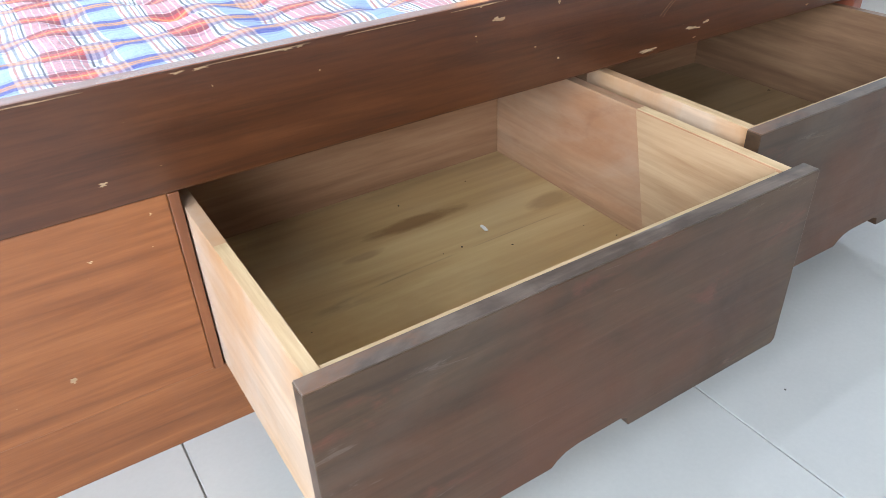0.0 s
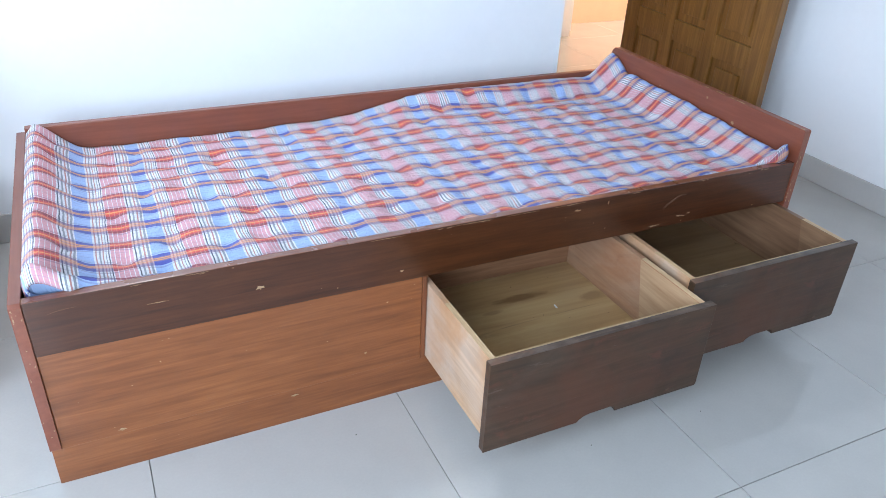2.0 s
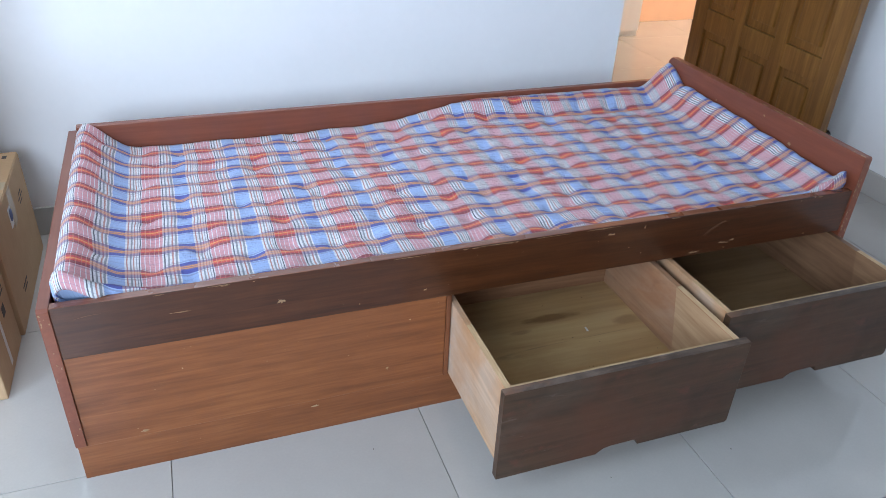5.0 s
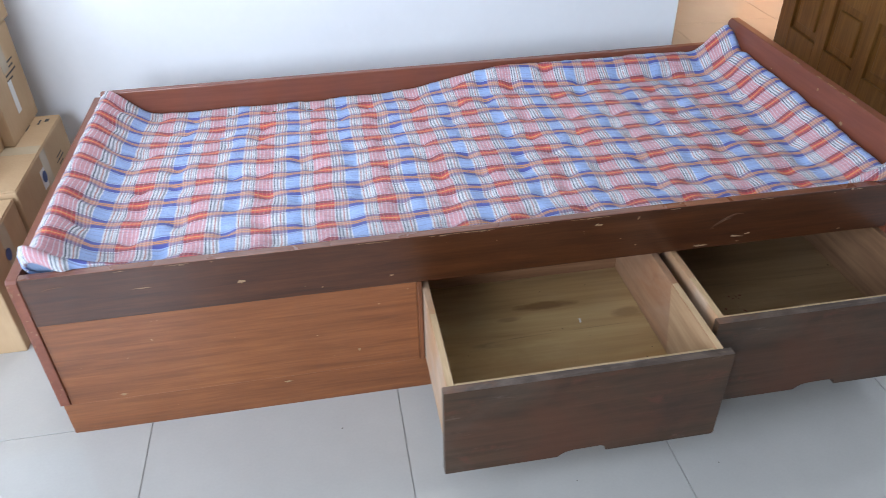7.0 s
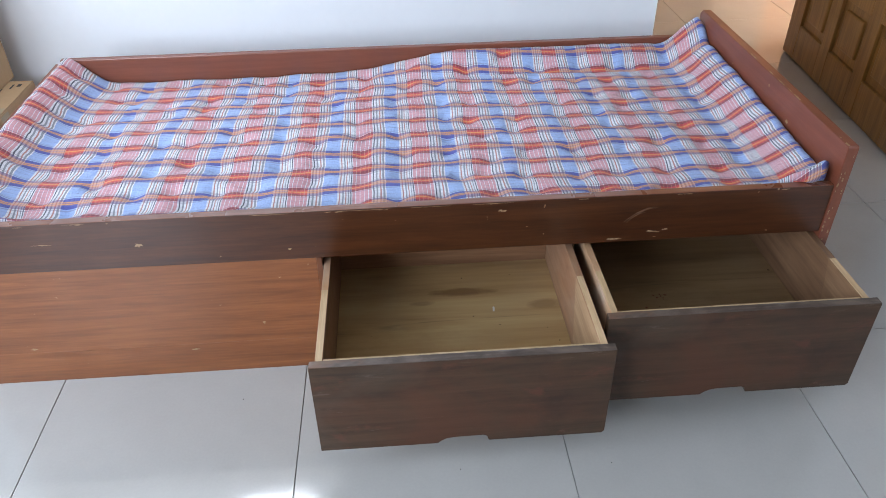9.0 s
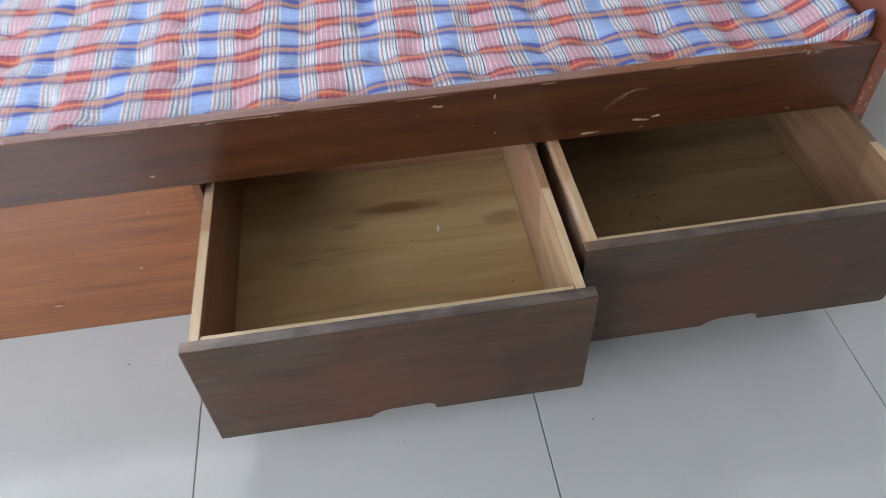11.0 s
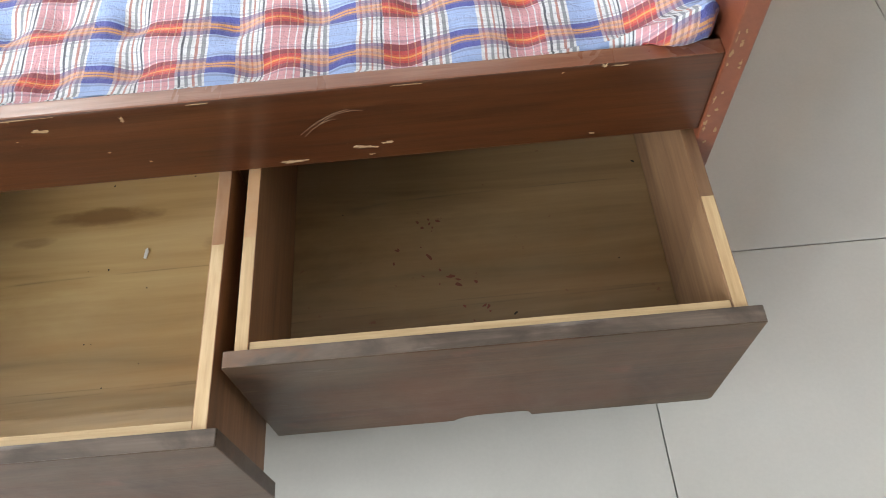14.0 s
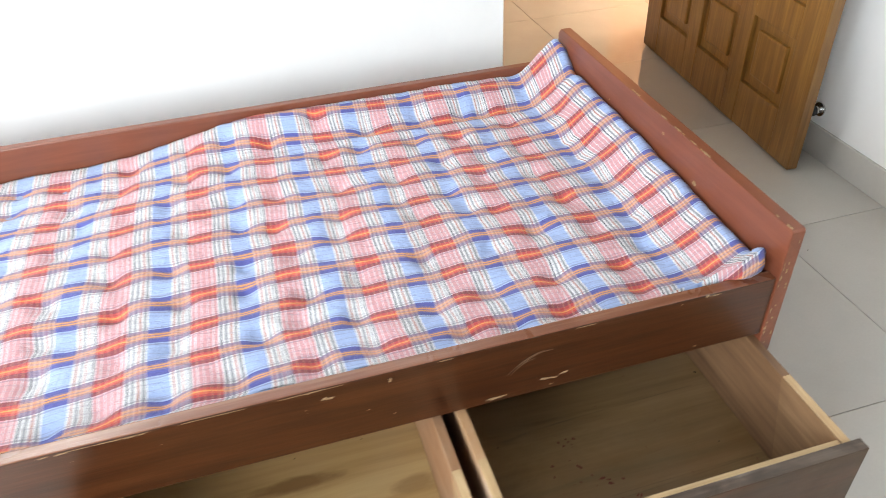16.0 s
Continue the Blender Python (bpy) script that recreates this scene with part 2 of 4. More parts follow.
def plain(name, color, rough=0.6, vary=0.08, scale=8.0, metallic=0.0, bumpy=0.0):
    m, nt, b = new_mat(name)
    n = noise_tex(nt, coords(nt), scale, 6, 0.6)
    n2 = noise_tex(nt, coords(nt), scale * 14, 4, 0.6)
    f = maths(nt, 'MULTIPLY_ADD', n2, 0.3, maths(nt, 'MULTIPLY', n, 0.7))
    lo = tuple(c * (1 - vary) for c in color)
    hi = tuple(min(1, c * (1 + vary)) for c in color)
    nt.links.new(ramp(nt, f, [(0.3, lo), (0.7, hi)]), b.inputs["Base Color"])
    b.inputs["Roughness"].default_value = rough
    b.inputs["Metallic"].default_value = metallic
    if bumpy:
        bump(nt, b, f, bumpy, 0.002)
    return m


M_WALL = plain("white_wall_paint", (0.87, 0.87, 0.87), 0.7, 0.02, 3.0, bumpy=0.12)
# grey rather than white, so the unseen ceiling bounces less fill light
M_CEIL = plain("low_bounce_ceiling", (0.44, 0.44, 0.43), 0.8, 0.02)
M_BASE = plain("grey_tile_baseboard", (0.50, 0.48, 0.45), 0.25, 0.05, 5.0)
M_GROUT = plain("dark_grout", (0.29, 0.28, 0.26), 0.9, 0.15, 30.0)
# peach hall wall with the warm light on it put into the colour
M_PEACH = plain("peach_warm_lit_wall", (0.80, 0.52, 0.33), 0.6, 0.05)
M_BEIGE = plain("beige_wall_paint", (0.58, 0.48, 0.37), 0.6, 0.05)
# darker than the other walls to keep fill off the drawer fronts
M_SOUTH = plain("low_bounce_south_wall", (0.36, 0.34, 0.31), 0.7, 0.05)
M_WHITEBOX = plain("white_board", (0.78, 0.77, 0.74), 0.4, 0.03)
M_GREY = plain("grey_board", (0.42, 0.42, 0.42), 0.5, 0.05)
# near black for the shade on the door's far edge
M_DARK = plain("door_edge_shade", (0.03, 0.022, 0.018), 0.6, 0.1)
M_STEEL = plain("brushed_steel", (0.55, 0.55, 0.55), 0.25, 0.08, 20, 1.0)
M_BLACK = plain("black_iron", (0.03, 0.03, 0.03), 0.4, 0.1, 20, 0.6)


def tile_mat():
    """Glossy vitrified tile, warm light grey with faint clouding."""
    m, nt, b = new_mat("polished_floor_tile")
    oi = nt.nodes.new("ShaderNodeObjectInfo")
    n = noise_tex(nt, coords(nt), 4.0, 6, 0.6)
    n2 = noise_tex(nt, coords(nt), 160.0, 3, 0.6)
    f = maths(nt, 'MULTIPLY_ADD', n2, 0.25, maths(nt, 'MULTIPLY', n, 0.7))
    f = maths(nt, 'MULTIPLY_ADD', oi.outputs["Random"], 0.10, f)
    nt.links.new(ramp(nt, f, [(0.3, (0.42, 0.40, 0.365)), (0.75, (0.49, 0.47, 0.43))]), b.inputs["Base Color"])
    nt.links.new(maths(nt, 'MULTIPLY_ADD', n, 0.08, 0.03), b.inputs["Roughness"])
    bump(nt, b, n, 0.03, 0.001)
    return m


M_TILE = tile_mat()


def card_mat():
    m, nt, b = new_mat("brown_cardboard")
    n = noise_tex(nt, coords(nt), 6.0, 6, 0.6)
    flute = noise_tex(nt, coords(nt, (1, 1, 0.05)), 160.0, 2, 0.5)
    f = maths(nt, 'MULTIPLY_ADD', flute, 0.25, maths(nt, 'MULTIPLY', n, 0.75))
    nt.links.new(ramp(nt, f, [(0.3, (0.42, 0.27, 0.14)), (0.7, (0.52, 0.355, 0.20))]), b.inputs["Base Color"])
    b.inputs["Roughness"].default_value = 0.75
    bump(nt, b, f, 0.1, 0.001)
    return m


M_CARD = card_mat()
M_TAPE = plain("clear_brown_tape", (0.50, 0.40, 0.27), 0.2, 0.06)
M_INK = plain("black_ink", (0.05, 0.045, 0.04), 0.7, 0.2)
M_LABEL = plain("paper_label", (0.70, 0.68, 0.64), 0.6, 0.04)
M_BLUEINK = plain("blue_ink", (0.06, 0.09, 0.22), 0.6, 0.1)


def plaid_mat():
    """Woven madras check: pink and blue warp with striped lanes between, red-orange and navy weft bands."""
    m, nt, b = new_mat("madras_check_cotton")
    uv = nt.nodes.new("ShaderNodeUVMap")
    sep = nt.nodes.new("ShaderNodeSeparateXYZ")
    nt.links.new(uv.outputs["UV"], sep.inputs["Vector"])
    wob = noise_tex(nt, uv.outputs["UV"], 7.0, 3, 0.5)
    wob = maths(nt, 'MULTIPLY', maths(nt, 'SUBTRACT', wob, 0.5), 0.012)
    u = maths(nt, 'FRACT', maths(nt, 'DIVIDE', maths(nt, 'ADD', sep.outputs["X"], wob), 0.1452))
    v = maths(nt, 'FRACT', maths(nt, 'DIVIDE', maths(nt, 'ADD', sep.outputs["Y"], wob), 0.0834))
    P, W, K, T, R, BL = (0.54, 0.245, 0.275), (0.63, 0.64, 0.665), (0.04, 0.045, 0.065), (0.21, 0.225, 0.25), (0.40, 0.17, 0.14), (0.265, 0.375, 0.64)
    warp = [(0.0, P), (0.045, W), (0.055, P), (0.115, W), (0.125, P), (0.185, W), (0.195, P), (0.245, W), (0.255, P), (0.30, W),
            (0.324, K), (0.341, W), (0.375, T), (0.40, W), (0.430, R), (0.455, W), (0.480, T), (0.510, W), (0.53, BL),
            (0.765, W), (0.79, R), (0.81, W), (0.84, T), (0.865, W), (0.89, R), (0.905, W), (0.930, T), (0.945, W), (0.966, K), (0.981, W)]
    ground = ramp(nt, u, warp, True)
    # fine dark pick across the weave
    pick = maths(nt, 'FRACT', maths(nt, 'DIVIDE', sep.outputs["Y"], 0.0139))
    ground = mixc(nt, ramp(nt, pick, [(0.0, (0.34, 0.34, 0.34)), (0.10, (0, 0, 0))], True), ground, (0.16, 0.13, 0.22))
    edge = ramp(nt, v, [(0.0, (0, 0, 0)), (0.43, (0.45, 0.45, 0.45)), (0.47, (0, 0, 0)), (0.93, (0.45, 0.45, 0.45)), (0.97, (0, 0, 0))], True)
    ground = mixc(nt, edge, ground, (0.10, 0.08, 0.14))
    DR, RD, OR, YE, NV, TN = (0.20, 0.006, 0.022), (0.44, 0.012, 0.014), (0.57, 0.062, 0.012), (0.70, 0.26, 0.045), (0.028, 0.042, 0.28), (0.56, 0.235, 0.070)
    pinkband = ramp(nt, v, [(0.0, DR), (0.09, RD), (0.14, OR), (0.185, YE), (0.215, OR), (0.25, RD), (0.31, DR), (0.42, DR)], True)
    blueband = ramp(nt, v, [(0.0, NV), (0.11, (0.13, 0.085, 0.22)), (0.15, TN), (0.19, (0.20, 0.10, 0.19)), (0.215, TN), (0.26, (0.12, 0.085, 0.24)), (0.30, NV), (0.42, NV)], True)
    is_blue = ramp(nt, u, [(0.0, (0, 0, 0)), (0.29, (0, 0, 0)), (0.33, (0.6, 0.6, 0.6)), (0.50, (0.75, 0.75, 0.75)), (0.53, (1, 1, 1)), (0.765, (1, 1, 1)), (0.80, (0.75, 0.75, 0.75)), (0.96, (0.6, 0.6, 0.6)), (0.99, (0, 0, 0))])
    band = mixc(nt, is_blue, pinkband, blueband)
    lane = ramp(nt, u, [(0.0, (0, 0, 0)), (0.30, (0.9, 0.9, 0.9)), (0.53, (0, 0, 0)), (0.765, (0.9, 0.9, 0.9)), (0.99, (0, 0, 0))], True)
    lanestripe = ramp(nt, v, [(0.0, (0.07, 0.045, 0.20)), (0.10, (0.30, 0.08, 0.10)), (0.15, (0.64, 0.23, 0.05)), (0.20, (0.34, 0.13, 0.12)), (0.24, (0.64, 0.25, 0.06)), (0.29, (0.20, 0.07, 0.14)), (0.34, (0.07, 0.045, 0.20))], True)
    laneband = mixc(nt, 0.58, mixc(nt, 1.0, ground, (0.95, 0.72, 0.62), 'MULTIPLY'), lanestripe)
    band = mixc(nt, lane, band, laneband)
    thin = ramp(nt, u, [(0.0, (0, 0, 0)), (0.045, (0.6, 0.6, 0.6)), (0.055, (0, 0, 0)), (0.115, (0.6, 0.6, 0.6)), (0.125, (0, 0, 0)), (0.185, (0.6, 0.6, 0.6)),
                        (0.195, (0, 0, 0)), (0.245, (0.6, 0.6, 0.6)), (0.255, (0, 0, 0))], True)
    band = mixc(nt, thin, band, (0.50, 0.22, 0.13))
    inband = ramp(nt, v, [(0.0, (1, 1, 1)), (0.40, (0, 0, 0))], True)
    col = mixc(nt, inband, ground, band)
    thread = noise_tex(nt, coords(nt, (1, 1, 1)), 900.0, 2, 0.5)
    fade = noise_tex(nt, uv.outputs["UV"], 4.0, 5, 0.6)
    col = mixc(nt, maths(nt, 'MULTIPLY', thread, 0.07), col, (0.75, 0.74, 0.74))
    col = mixc(nt, maths(nt, 'MULTIPLY', fade, 0.07), col, (0.75, 0.74, 0.76))
    nt.links.new(col, b.inputs["Base Color"])
    b.inputs["Roughness"].default_value = 0.85
    b.inputs["Sheen Weight"].default_value = 0.15
    wr = noise_tex(nt, coords(nt, (1, 2.2, 1)), 24.0, 5, 0.6, 0.6)
    crinkle = noise_tex(nt, coords(nt, (2.4, 0.8, 1)), 60.0, 3, 0.6, 0.8)
    wr = maths(nt, 'MULTIPLY_ADD', crinkle, 0.35, wr)
    bump(nt, b, maths(nt, 'MULTIPLY_ADD', thread, 0.05, wr), 0.75, 0.008)
    return m


M_PLAID = plaid_mat()
M_LINING = plain("blue_cotton_lining", (0.27, 0.35, 0.52), 0.9, 0.06, 20)


def door_mat():
    return wood("teak_door_wood", (0.13, 0.052, 0.009), (0.23, 0.105, 0.020), (0.34, 0.170, 0.038), axis="z", grain=35, rough=0.35, coat=0.4)


M_DOOR = door_mat()


# ---- mesh helpers ----
def box(bm, x0, x1, y0, y1, z0, z1, bevel=0.0, seg=2):
    r = bmesh.ops.create_cube(bm, size=1.0)
    vs = r["verts"]
    for v in vs:
        v.co = Vector((x0 if v.co.x < 0 else x1, y0 if v.co.y < 0 else y1, z0 if v.co.z < 0 else z1))
    if bevel:
        es = list({e for v in vs for e in v.link_edges})
        bmesh.ops.bevel(bm, geom=es, offset=bevel, segments=seg, affect='EDGES', profile=0.6)
    return bm


def boxed(*a, **k):
    return box(bmesh.new(), *a, **k)


def prism(outline, axis, a0, a1, bevel=0.0):
    """A board cut to an outline of 2D points, extruded from a0 to a1 along the axis (x: points are y,z; y: points are x,z; z: points are x,y)."""
    bm = bmesh.new()

    def at(p, a):
        return {"x": (a, p[0], p[1]), "y": (p[0], a, p[1]), "z": (p[0], p[1], a)}[axis]
    lo = [bm.verts.new(at(p, a0)) for p in outline]
    hi = [bm.verts.new(at(p, a1)) for p in outline]
    bm.faces.new(lo)
    bm.faces.new(hi[::-1])
    n = len(outline)
    for i in range(n):
        bm.faces.new((lo[i], hi[i], hi[(i + 1) % n], lo[(i + 1) % n]))
    bmesh.ops.recalc_face_normals(bm, faces=bm.faces)
    if bevel:
        bmesh.ops.bevel(bm, geom=list(bm.edges), offset=bevel, segments=2, affect='EDGES', profile=0.6)
    return bm


def mesh_ob(name, bm, material):
    me = bpy.data.meshes.new(name)
    bm.to_mesh(me)
    bm.free()
    for mt in (material if isinstance(material, (list, tuple)) else [material]):
        me.materials.append(mt)
    return new(name, me)


def part(name, bm, material, parent, label=""):
    ob = mesh_ob(name, bm, material)
    ob.parent = parent
    if label:
        ob["label"] = label
    return ob


def thing(name, at, label, category, group="", kind=""):
    ob = new(name)
    ob.location = at
    ob.empty_display_size = 0.1
    bpy.context.view_layer.update()
    return tagged(ob, label, category, group, kind)


def structure(name, bm, material, label, category):
    return tagged(mesh_ob(name, bm, material), label, category, kind="structure")


def smooth(t):
    t = max(0.0, min(1.0, t))
    return t * t * (3 - 2 * t)


# ---- structure ----
WALL_Y, END_X, RIGHT_X, LEFT_X, BACK_Y, HALL_Y, FAR_Y, TOP = 1.175, 1.942, 2.91, -1.6, -2.75, 1.98, 3.35, 2.75
bm = bmesh.new()
box(bm, LEFT_X, END_X, WALL_Y, WALL_Y + 0.15, 0, TOP)
box(bm, END_X - 0.15, END_X, WALL_Y + 0.15, HALL_Y, 0, TOP)
structure("wall_north", bm, M_WALL, "plain white painted wall behind the bed ending at a passage", "wall")
structure("wall_east", boxed(RIGHT_X, RIGHT_X + 0.15, BACK_Y, HALL_Y, 0, TOP), M_WALL, "plain white painted side wall beyond the headboard", "wall")
structure("wall_east_hall", boxed(5.0, 5.15, HALL_Y, FAR_Y, 0, TOP), M_PEACH, "end wall of the hall in the same warm-lit peach", "wall")
bm = bmesh.new()
box(bm, LEFT_X - 0.15, LEFT_X, BACK_Y, -1.75, 0, TOP)
box(bm, LEFT_X - 0.15, LEFT_X, -0.45, WALL_Y + 0.15, 0, TOP)
box(bm, LEFT_X - 0.15, LEFT_X, -1.75, -0.45, 0, 0.8)
box(bm, LEFT_X - 0.15, LEFT_X, -1.75, -0.45, 2.2, TOP)
structure("wall_west", bm, M_WALL, "plain white painted wall with a window opening", "wall")
bm = bmesh.new()
box(bm, LEFT_X - 0.15, -1.42, BACK_Y - 0.15, BACK_Y, 0, TOP)
box(bm, -0.26, RIGHT_X + 0.15, BACK_Y - 0.15, BACK_Y, 0, TOP)
box(bm, -1.42, -0.26, BACK_Y - 0.15, BACK_Y, 0, 0.88)
box(bm, -1.42, -0.26, BACK_Y - 0.15, BACK_Y, 2.25, TOP)
structure("wall_south", bm, M_SOUTH, "plain unseen wall with a window opening, grey-beige to cut bounced light", "wall")
bm = bmesh.new()
box(bm, 0.3, 3.1, FAR_Y, FAR_Y + 0.15, 0, TOP)
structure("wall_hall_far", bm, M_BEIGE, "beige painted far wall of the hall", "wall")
# right stretch of the far wall, coloured as warmly lit
structure("wall_hall_far_bright", boxed(3.1, 5.15, FAR_Y, FAR_Y + 0.15, 0, TOP), M_PEACH, "far wall of the hall, peach with warm light in its colour", "wall")
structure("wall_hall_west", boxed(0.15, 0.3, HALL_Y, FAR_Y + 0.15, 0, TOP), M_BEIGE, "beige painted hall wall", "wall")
bm = bmesh.new()
box(bm, 0.3, END_X, HALL_Y, HALL_Y + 0.12, 0, TOP)
box(bm, RIGHT_X + 0.12, 5.0, HALL_Y, HALL_Y + 0.12, 0, TOP)
box(bm, END_X, RIGHT_X + 0.12, HALL_Y, HALL_Y + 0.12, 2.15, TOP)
structure("wall_hall_near", bm, M_WALL, "white wall with the doorway into the hall", "wall")
structure("ceiling", boxed(LEFT_X - 0.15, 5.15, BACK_Y - 0.15, FAR_Y + 0.15, TOP, TOP + 0.12), M_CEIL, "plain unseen ceiling, greyed to cut bounced light", "ceiling")
structure("baseboard_north", boxed(LEFT_X, END_X + 0.008, WALL_Y - 0.01, WALL_Y, 0, 0.10, bevel=0.003), M_BASE, "grey polished tile baseboard", "baseboard")
structure("baseboard_east", boxed(RIGHT_X - 0.01, RIGHT_X, BACK_Y, HALL_Y, 0, 0.10, bevel=0.003), M_BASE, "grey polished tile baseboard", "baseboard")
floor = structure("floor", boxed(LEFT_X, 5.0, BACK_Y, FAR_Y, -0.06, -0.004), M_GROUT, "polished light grey floor tiles with thin dark joints", "floor")


# ---- the bed ----
BED_W, RAIL_T, RAIL_B, HEAD_T = 0.885, 0.457, 0.334, 0.553
bed = thing("bed", (1.0, 0.44, 0), "dark brown wooden single bed with red-brown headboard, scuffed", "bed")
BEDM = Matrix.Translation((-1.0, -0.44, 0))


def bedpart(name, bm, material, label="", under=None):
    bm.transform(BEDM)
    return part(name, bm, material, under or bed, label)


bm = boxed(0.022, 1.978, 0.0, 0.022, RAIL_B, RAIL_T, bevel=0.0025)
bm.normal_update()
# only the top face gets the paler wood with the sheen in it
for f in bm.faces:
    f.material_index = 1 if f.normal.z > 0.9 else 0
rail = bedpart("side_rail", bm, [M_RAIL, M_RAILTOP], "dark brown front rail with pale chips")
bedpart("back_rail", boxed(0.022, 1.978, BED_W - 0.022, BED_W, 0.09, RAIL_T + 0.028, bevel=0.003), M_REDX, "red-brown back rail")
# foot panel: full width, stepped in at the plinth
foot = prism([(-0.002, 0.10), (BED_W, 0.10), (BED_W, RAIL_T + 0.008), (BED_W - 0.006, RAIL_T + 0.012), (0.004, RAIL_T), (-0.002, RAIL_T - 0.006)], "x", 0.0, 0.022, 0.0015)
foot_panel = bedpart("foot_panel", foot, M_RED, "red-brown foot panel with a chipped edge")
head = prism([(-0.004, 0.0), (BED_W, 0.0), (BED_W, HEAD_T - 0.004), (BED_W - 0.014, HEAD_T + 0.010), (0.0, HEAD_T), (-0.004, HEAD_T - 0.004)], "x", 1.978, 2.003, 0.002)
headboard = bedpart("headboard", head, M_RED, "red-brown headboard with worn top edge")
front_panel = bedpart("front_panel", boxed(0.022, 0.8262, 0.003, 0.021, 0.095, RAIL_B - 0.001, bevel=0.002), M_PANEL, "orange-brown wood grain panel")
bedpart("panel_edge", boxed(0.8266, 0.838, 0.001, 0.24, 0.095, RAIL_B - 0.001, bevel=0.001), M_EDGE)
bedpart("plinth", boxed(0.002, 1.978, 0.006, 0.026, 0.0, 0.0945, bevel=0.0015), M_PANEL)
bedpart("end_plinth", boxed(0.004, 0.026, 0.027, BED_W, 0.0, 0.0995), M_RED)
bedpart("divider", boxed(1.4138, 1.4158, 0.03, BED_W - 0.03, 0.10, RAIL_B), M_INNER)
bedpart("mattress_board", boxed(0.023, 1.977, 0.0225, BED_W - 0.0225, 0.385, 0.400), M_INNER)
bedpart("inner_back", boxed(0.835, 1.977, 0.66, 0.67, 0.10, 0.384), M_INNER)


def chip(name, x, z, w, h, seed):
    """A small ragged flake of bare wood on the rail's face."""
    rng = random.Random(seed)
    pts = []
    for i in range(17):
        a = 2 * math.pi * i / 17
        r = 0.22 + 0.78 * rng.random() ** 1.4
        pts.append((x + w / 2 * math.cos(a) * r, z + h / 2 * math.sin(a) * r))
    return bedpart(name, prism(pts, "y", -0.0006, 0.001), M_CHIP, under=rail)


for i, (x, z, w, h) in enumerate([(0.452, 0.393, 0.022, 0.016), (0.772, 0.362, 0.012, 0.008), (1.238, 0.434, 0.024, 0.008), (1.333, 0.441, 0.008, 0.014),
                                  (1.585, 0.358, 0.040, 0.010), (1.612, 0.362, 0.018, 0.006), (1.497, 0.343, 0.046, 0.008), (1.296, 0.389, 0.008, 0.004), (1.59, 0.343, 0.010, 0.004),
                                  (1.852, 0.454, 0.012, 0.007), (0.62, 0.352, 0.006, 0.004), (0.25, 0.405, 0.05, 0.003), (1.85, 0.345, 0.010, 0.006)]):
    chip("chip", x, z, w, h, i)


rng = random.Random(11)
for k in range(9):
    x = rng.uniform(0.05, 1.9)
    chip("chip", x, RAIL_T - 0.0045 + rng.uniform(-0.001, 0.0005), rng.uniform(0.006, 0.03), rng.uniform(0.002, 0.004), 100 + k)


# long worn streaks where the varnish has gone from the rail's front arris
for k, (xa, xb) in enumerate(((0.66, 0.80), (0.88, 1.02), (1.03, 1.13), (1.16, 1.27), (0.30, 0.37), (1.40, 1.44), (1.62, 1.67))):
    chip("chip", (xa + xb) / 2, RAIL_T - 0.0034, xb - xa, 0.0017, 300 + k)


# knocks on the veneered front panel
for k, (x, z, w, h) in enumerate(((0.684, 0.152, 0.007, 0.014), (0.509, 0.079, 0.022, 0.007), (0.139, 0.108, 0.020, 0.009))):
    pts = [(x + w / 2 * math.cos(2 * math.pi * i / 11) * rng.uniform(.3, 1), z + h / 2 * math.sin(2 * math.pi * i / 11) * rng.uniform(.3, 1)) for i in range(11)]
    bedpart("chip", prism(pts, "y", 0.0023, 0.004), M_CHIP, under=front_panel)


def end_chips(x, z_low, z_high, count, face, seed):
    """Flakes along the front edge of an end panel."""
    r = random.Random(seed)
    for k in range(count):
        z = r.uniform(z_low, z_high)
        w, h = r.uniform(0.0015, 0.006), r.uniform(0.003, 0.014)
        off = r.choice((0.004, 0.018)) if r.random() < 0.8 else 0.011
        pts = []
        for i in range(9):
            a = 2 * math.pi * i / 9
            q = 0.25 + 0.75 * r.random()
            pts.append((x + off + w / 2 * math.cos(a) * q, z + h / 2 * math.sin(a) * q))
        bedpart("chip", prism(pts, "y", face - 0.0005, face + 0.001), M_CHIP, under=headboard if x > 1 else foot_panel)


end_chips(1.978, 0.30, 0.535, 22, -0.004, 21)
end_chips(0.0, 0.12, 0.45, 14, -0.002, 22)
# flakes along the headboard's top edge and two knocks on its inner face
for k in range(18):
    y = rng.uniform(0.02, 0.6) ** 1.3
    w, h = rng.uniform(0.008, 0.03), rng.uniform(0.002, 0.006)
    pts = [(1.9815 + (h / 2) * math.cos(2 * math.pi * i / 9) * rng.uniform(.5, 1), y + w / 2 * math.sin(2 * math.pi * i / 9) * rng.uniform(.5, 1)) for i in range(9)]
    bedpart("chip", prism(pts, "z", HEAD_T - 0.001 + 0.0115 * y, HEAD_T + 0.0006 + 0.0115 * y + 0.0115 * w), M_CHIP, under=headboard)
for y, z, w in ((0.377, 0.528, 0.009), (0.254, 0.487, 0.013), (0.60, 0.50, 0.006)):
    pts = [(y + w / 2 * math.cos(2 * math.pi * i / 9) * rng.uniform(.6, 1), z + w / 2 * math.sin(2 * math.pi * i / 9) * rng.uniform(.6, 1)) for i in range(9)]
    bedpart("chip", prism(pts, "x", 1.9774, 1.979), M_CHIP, under=headboard)


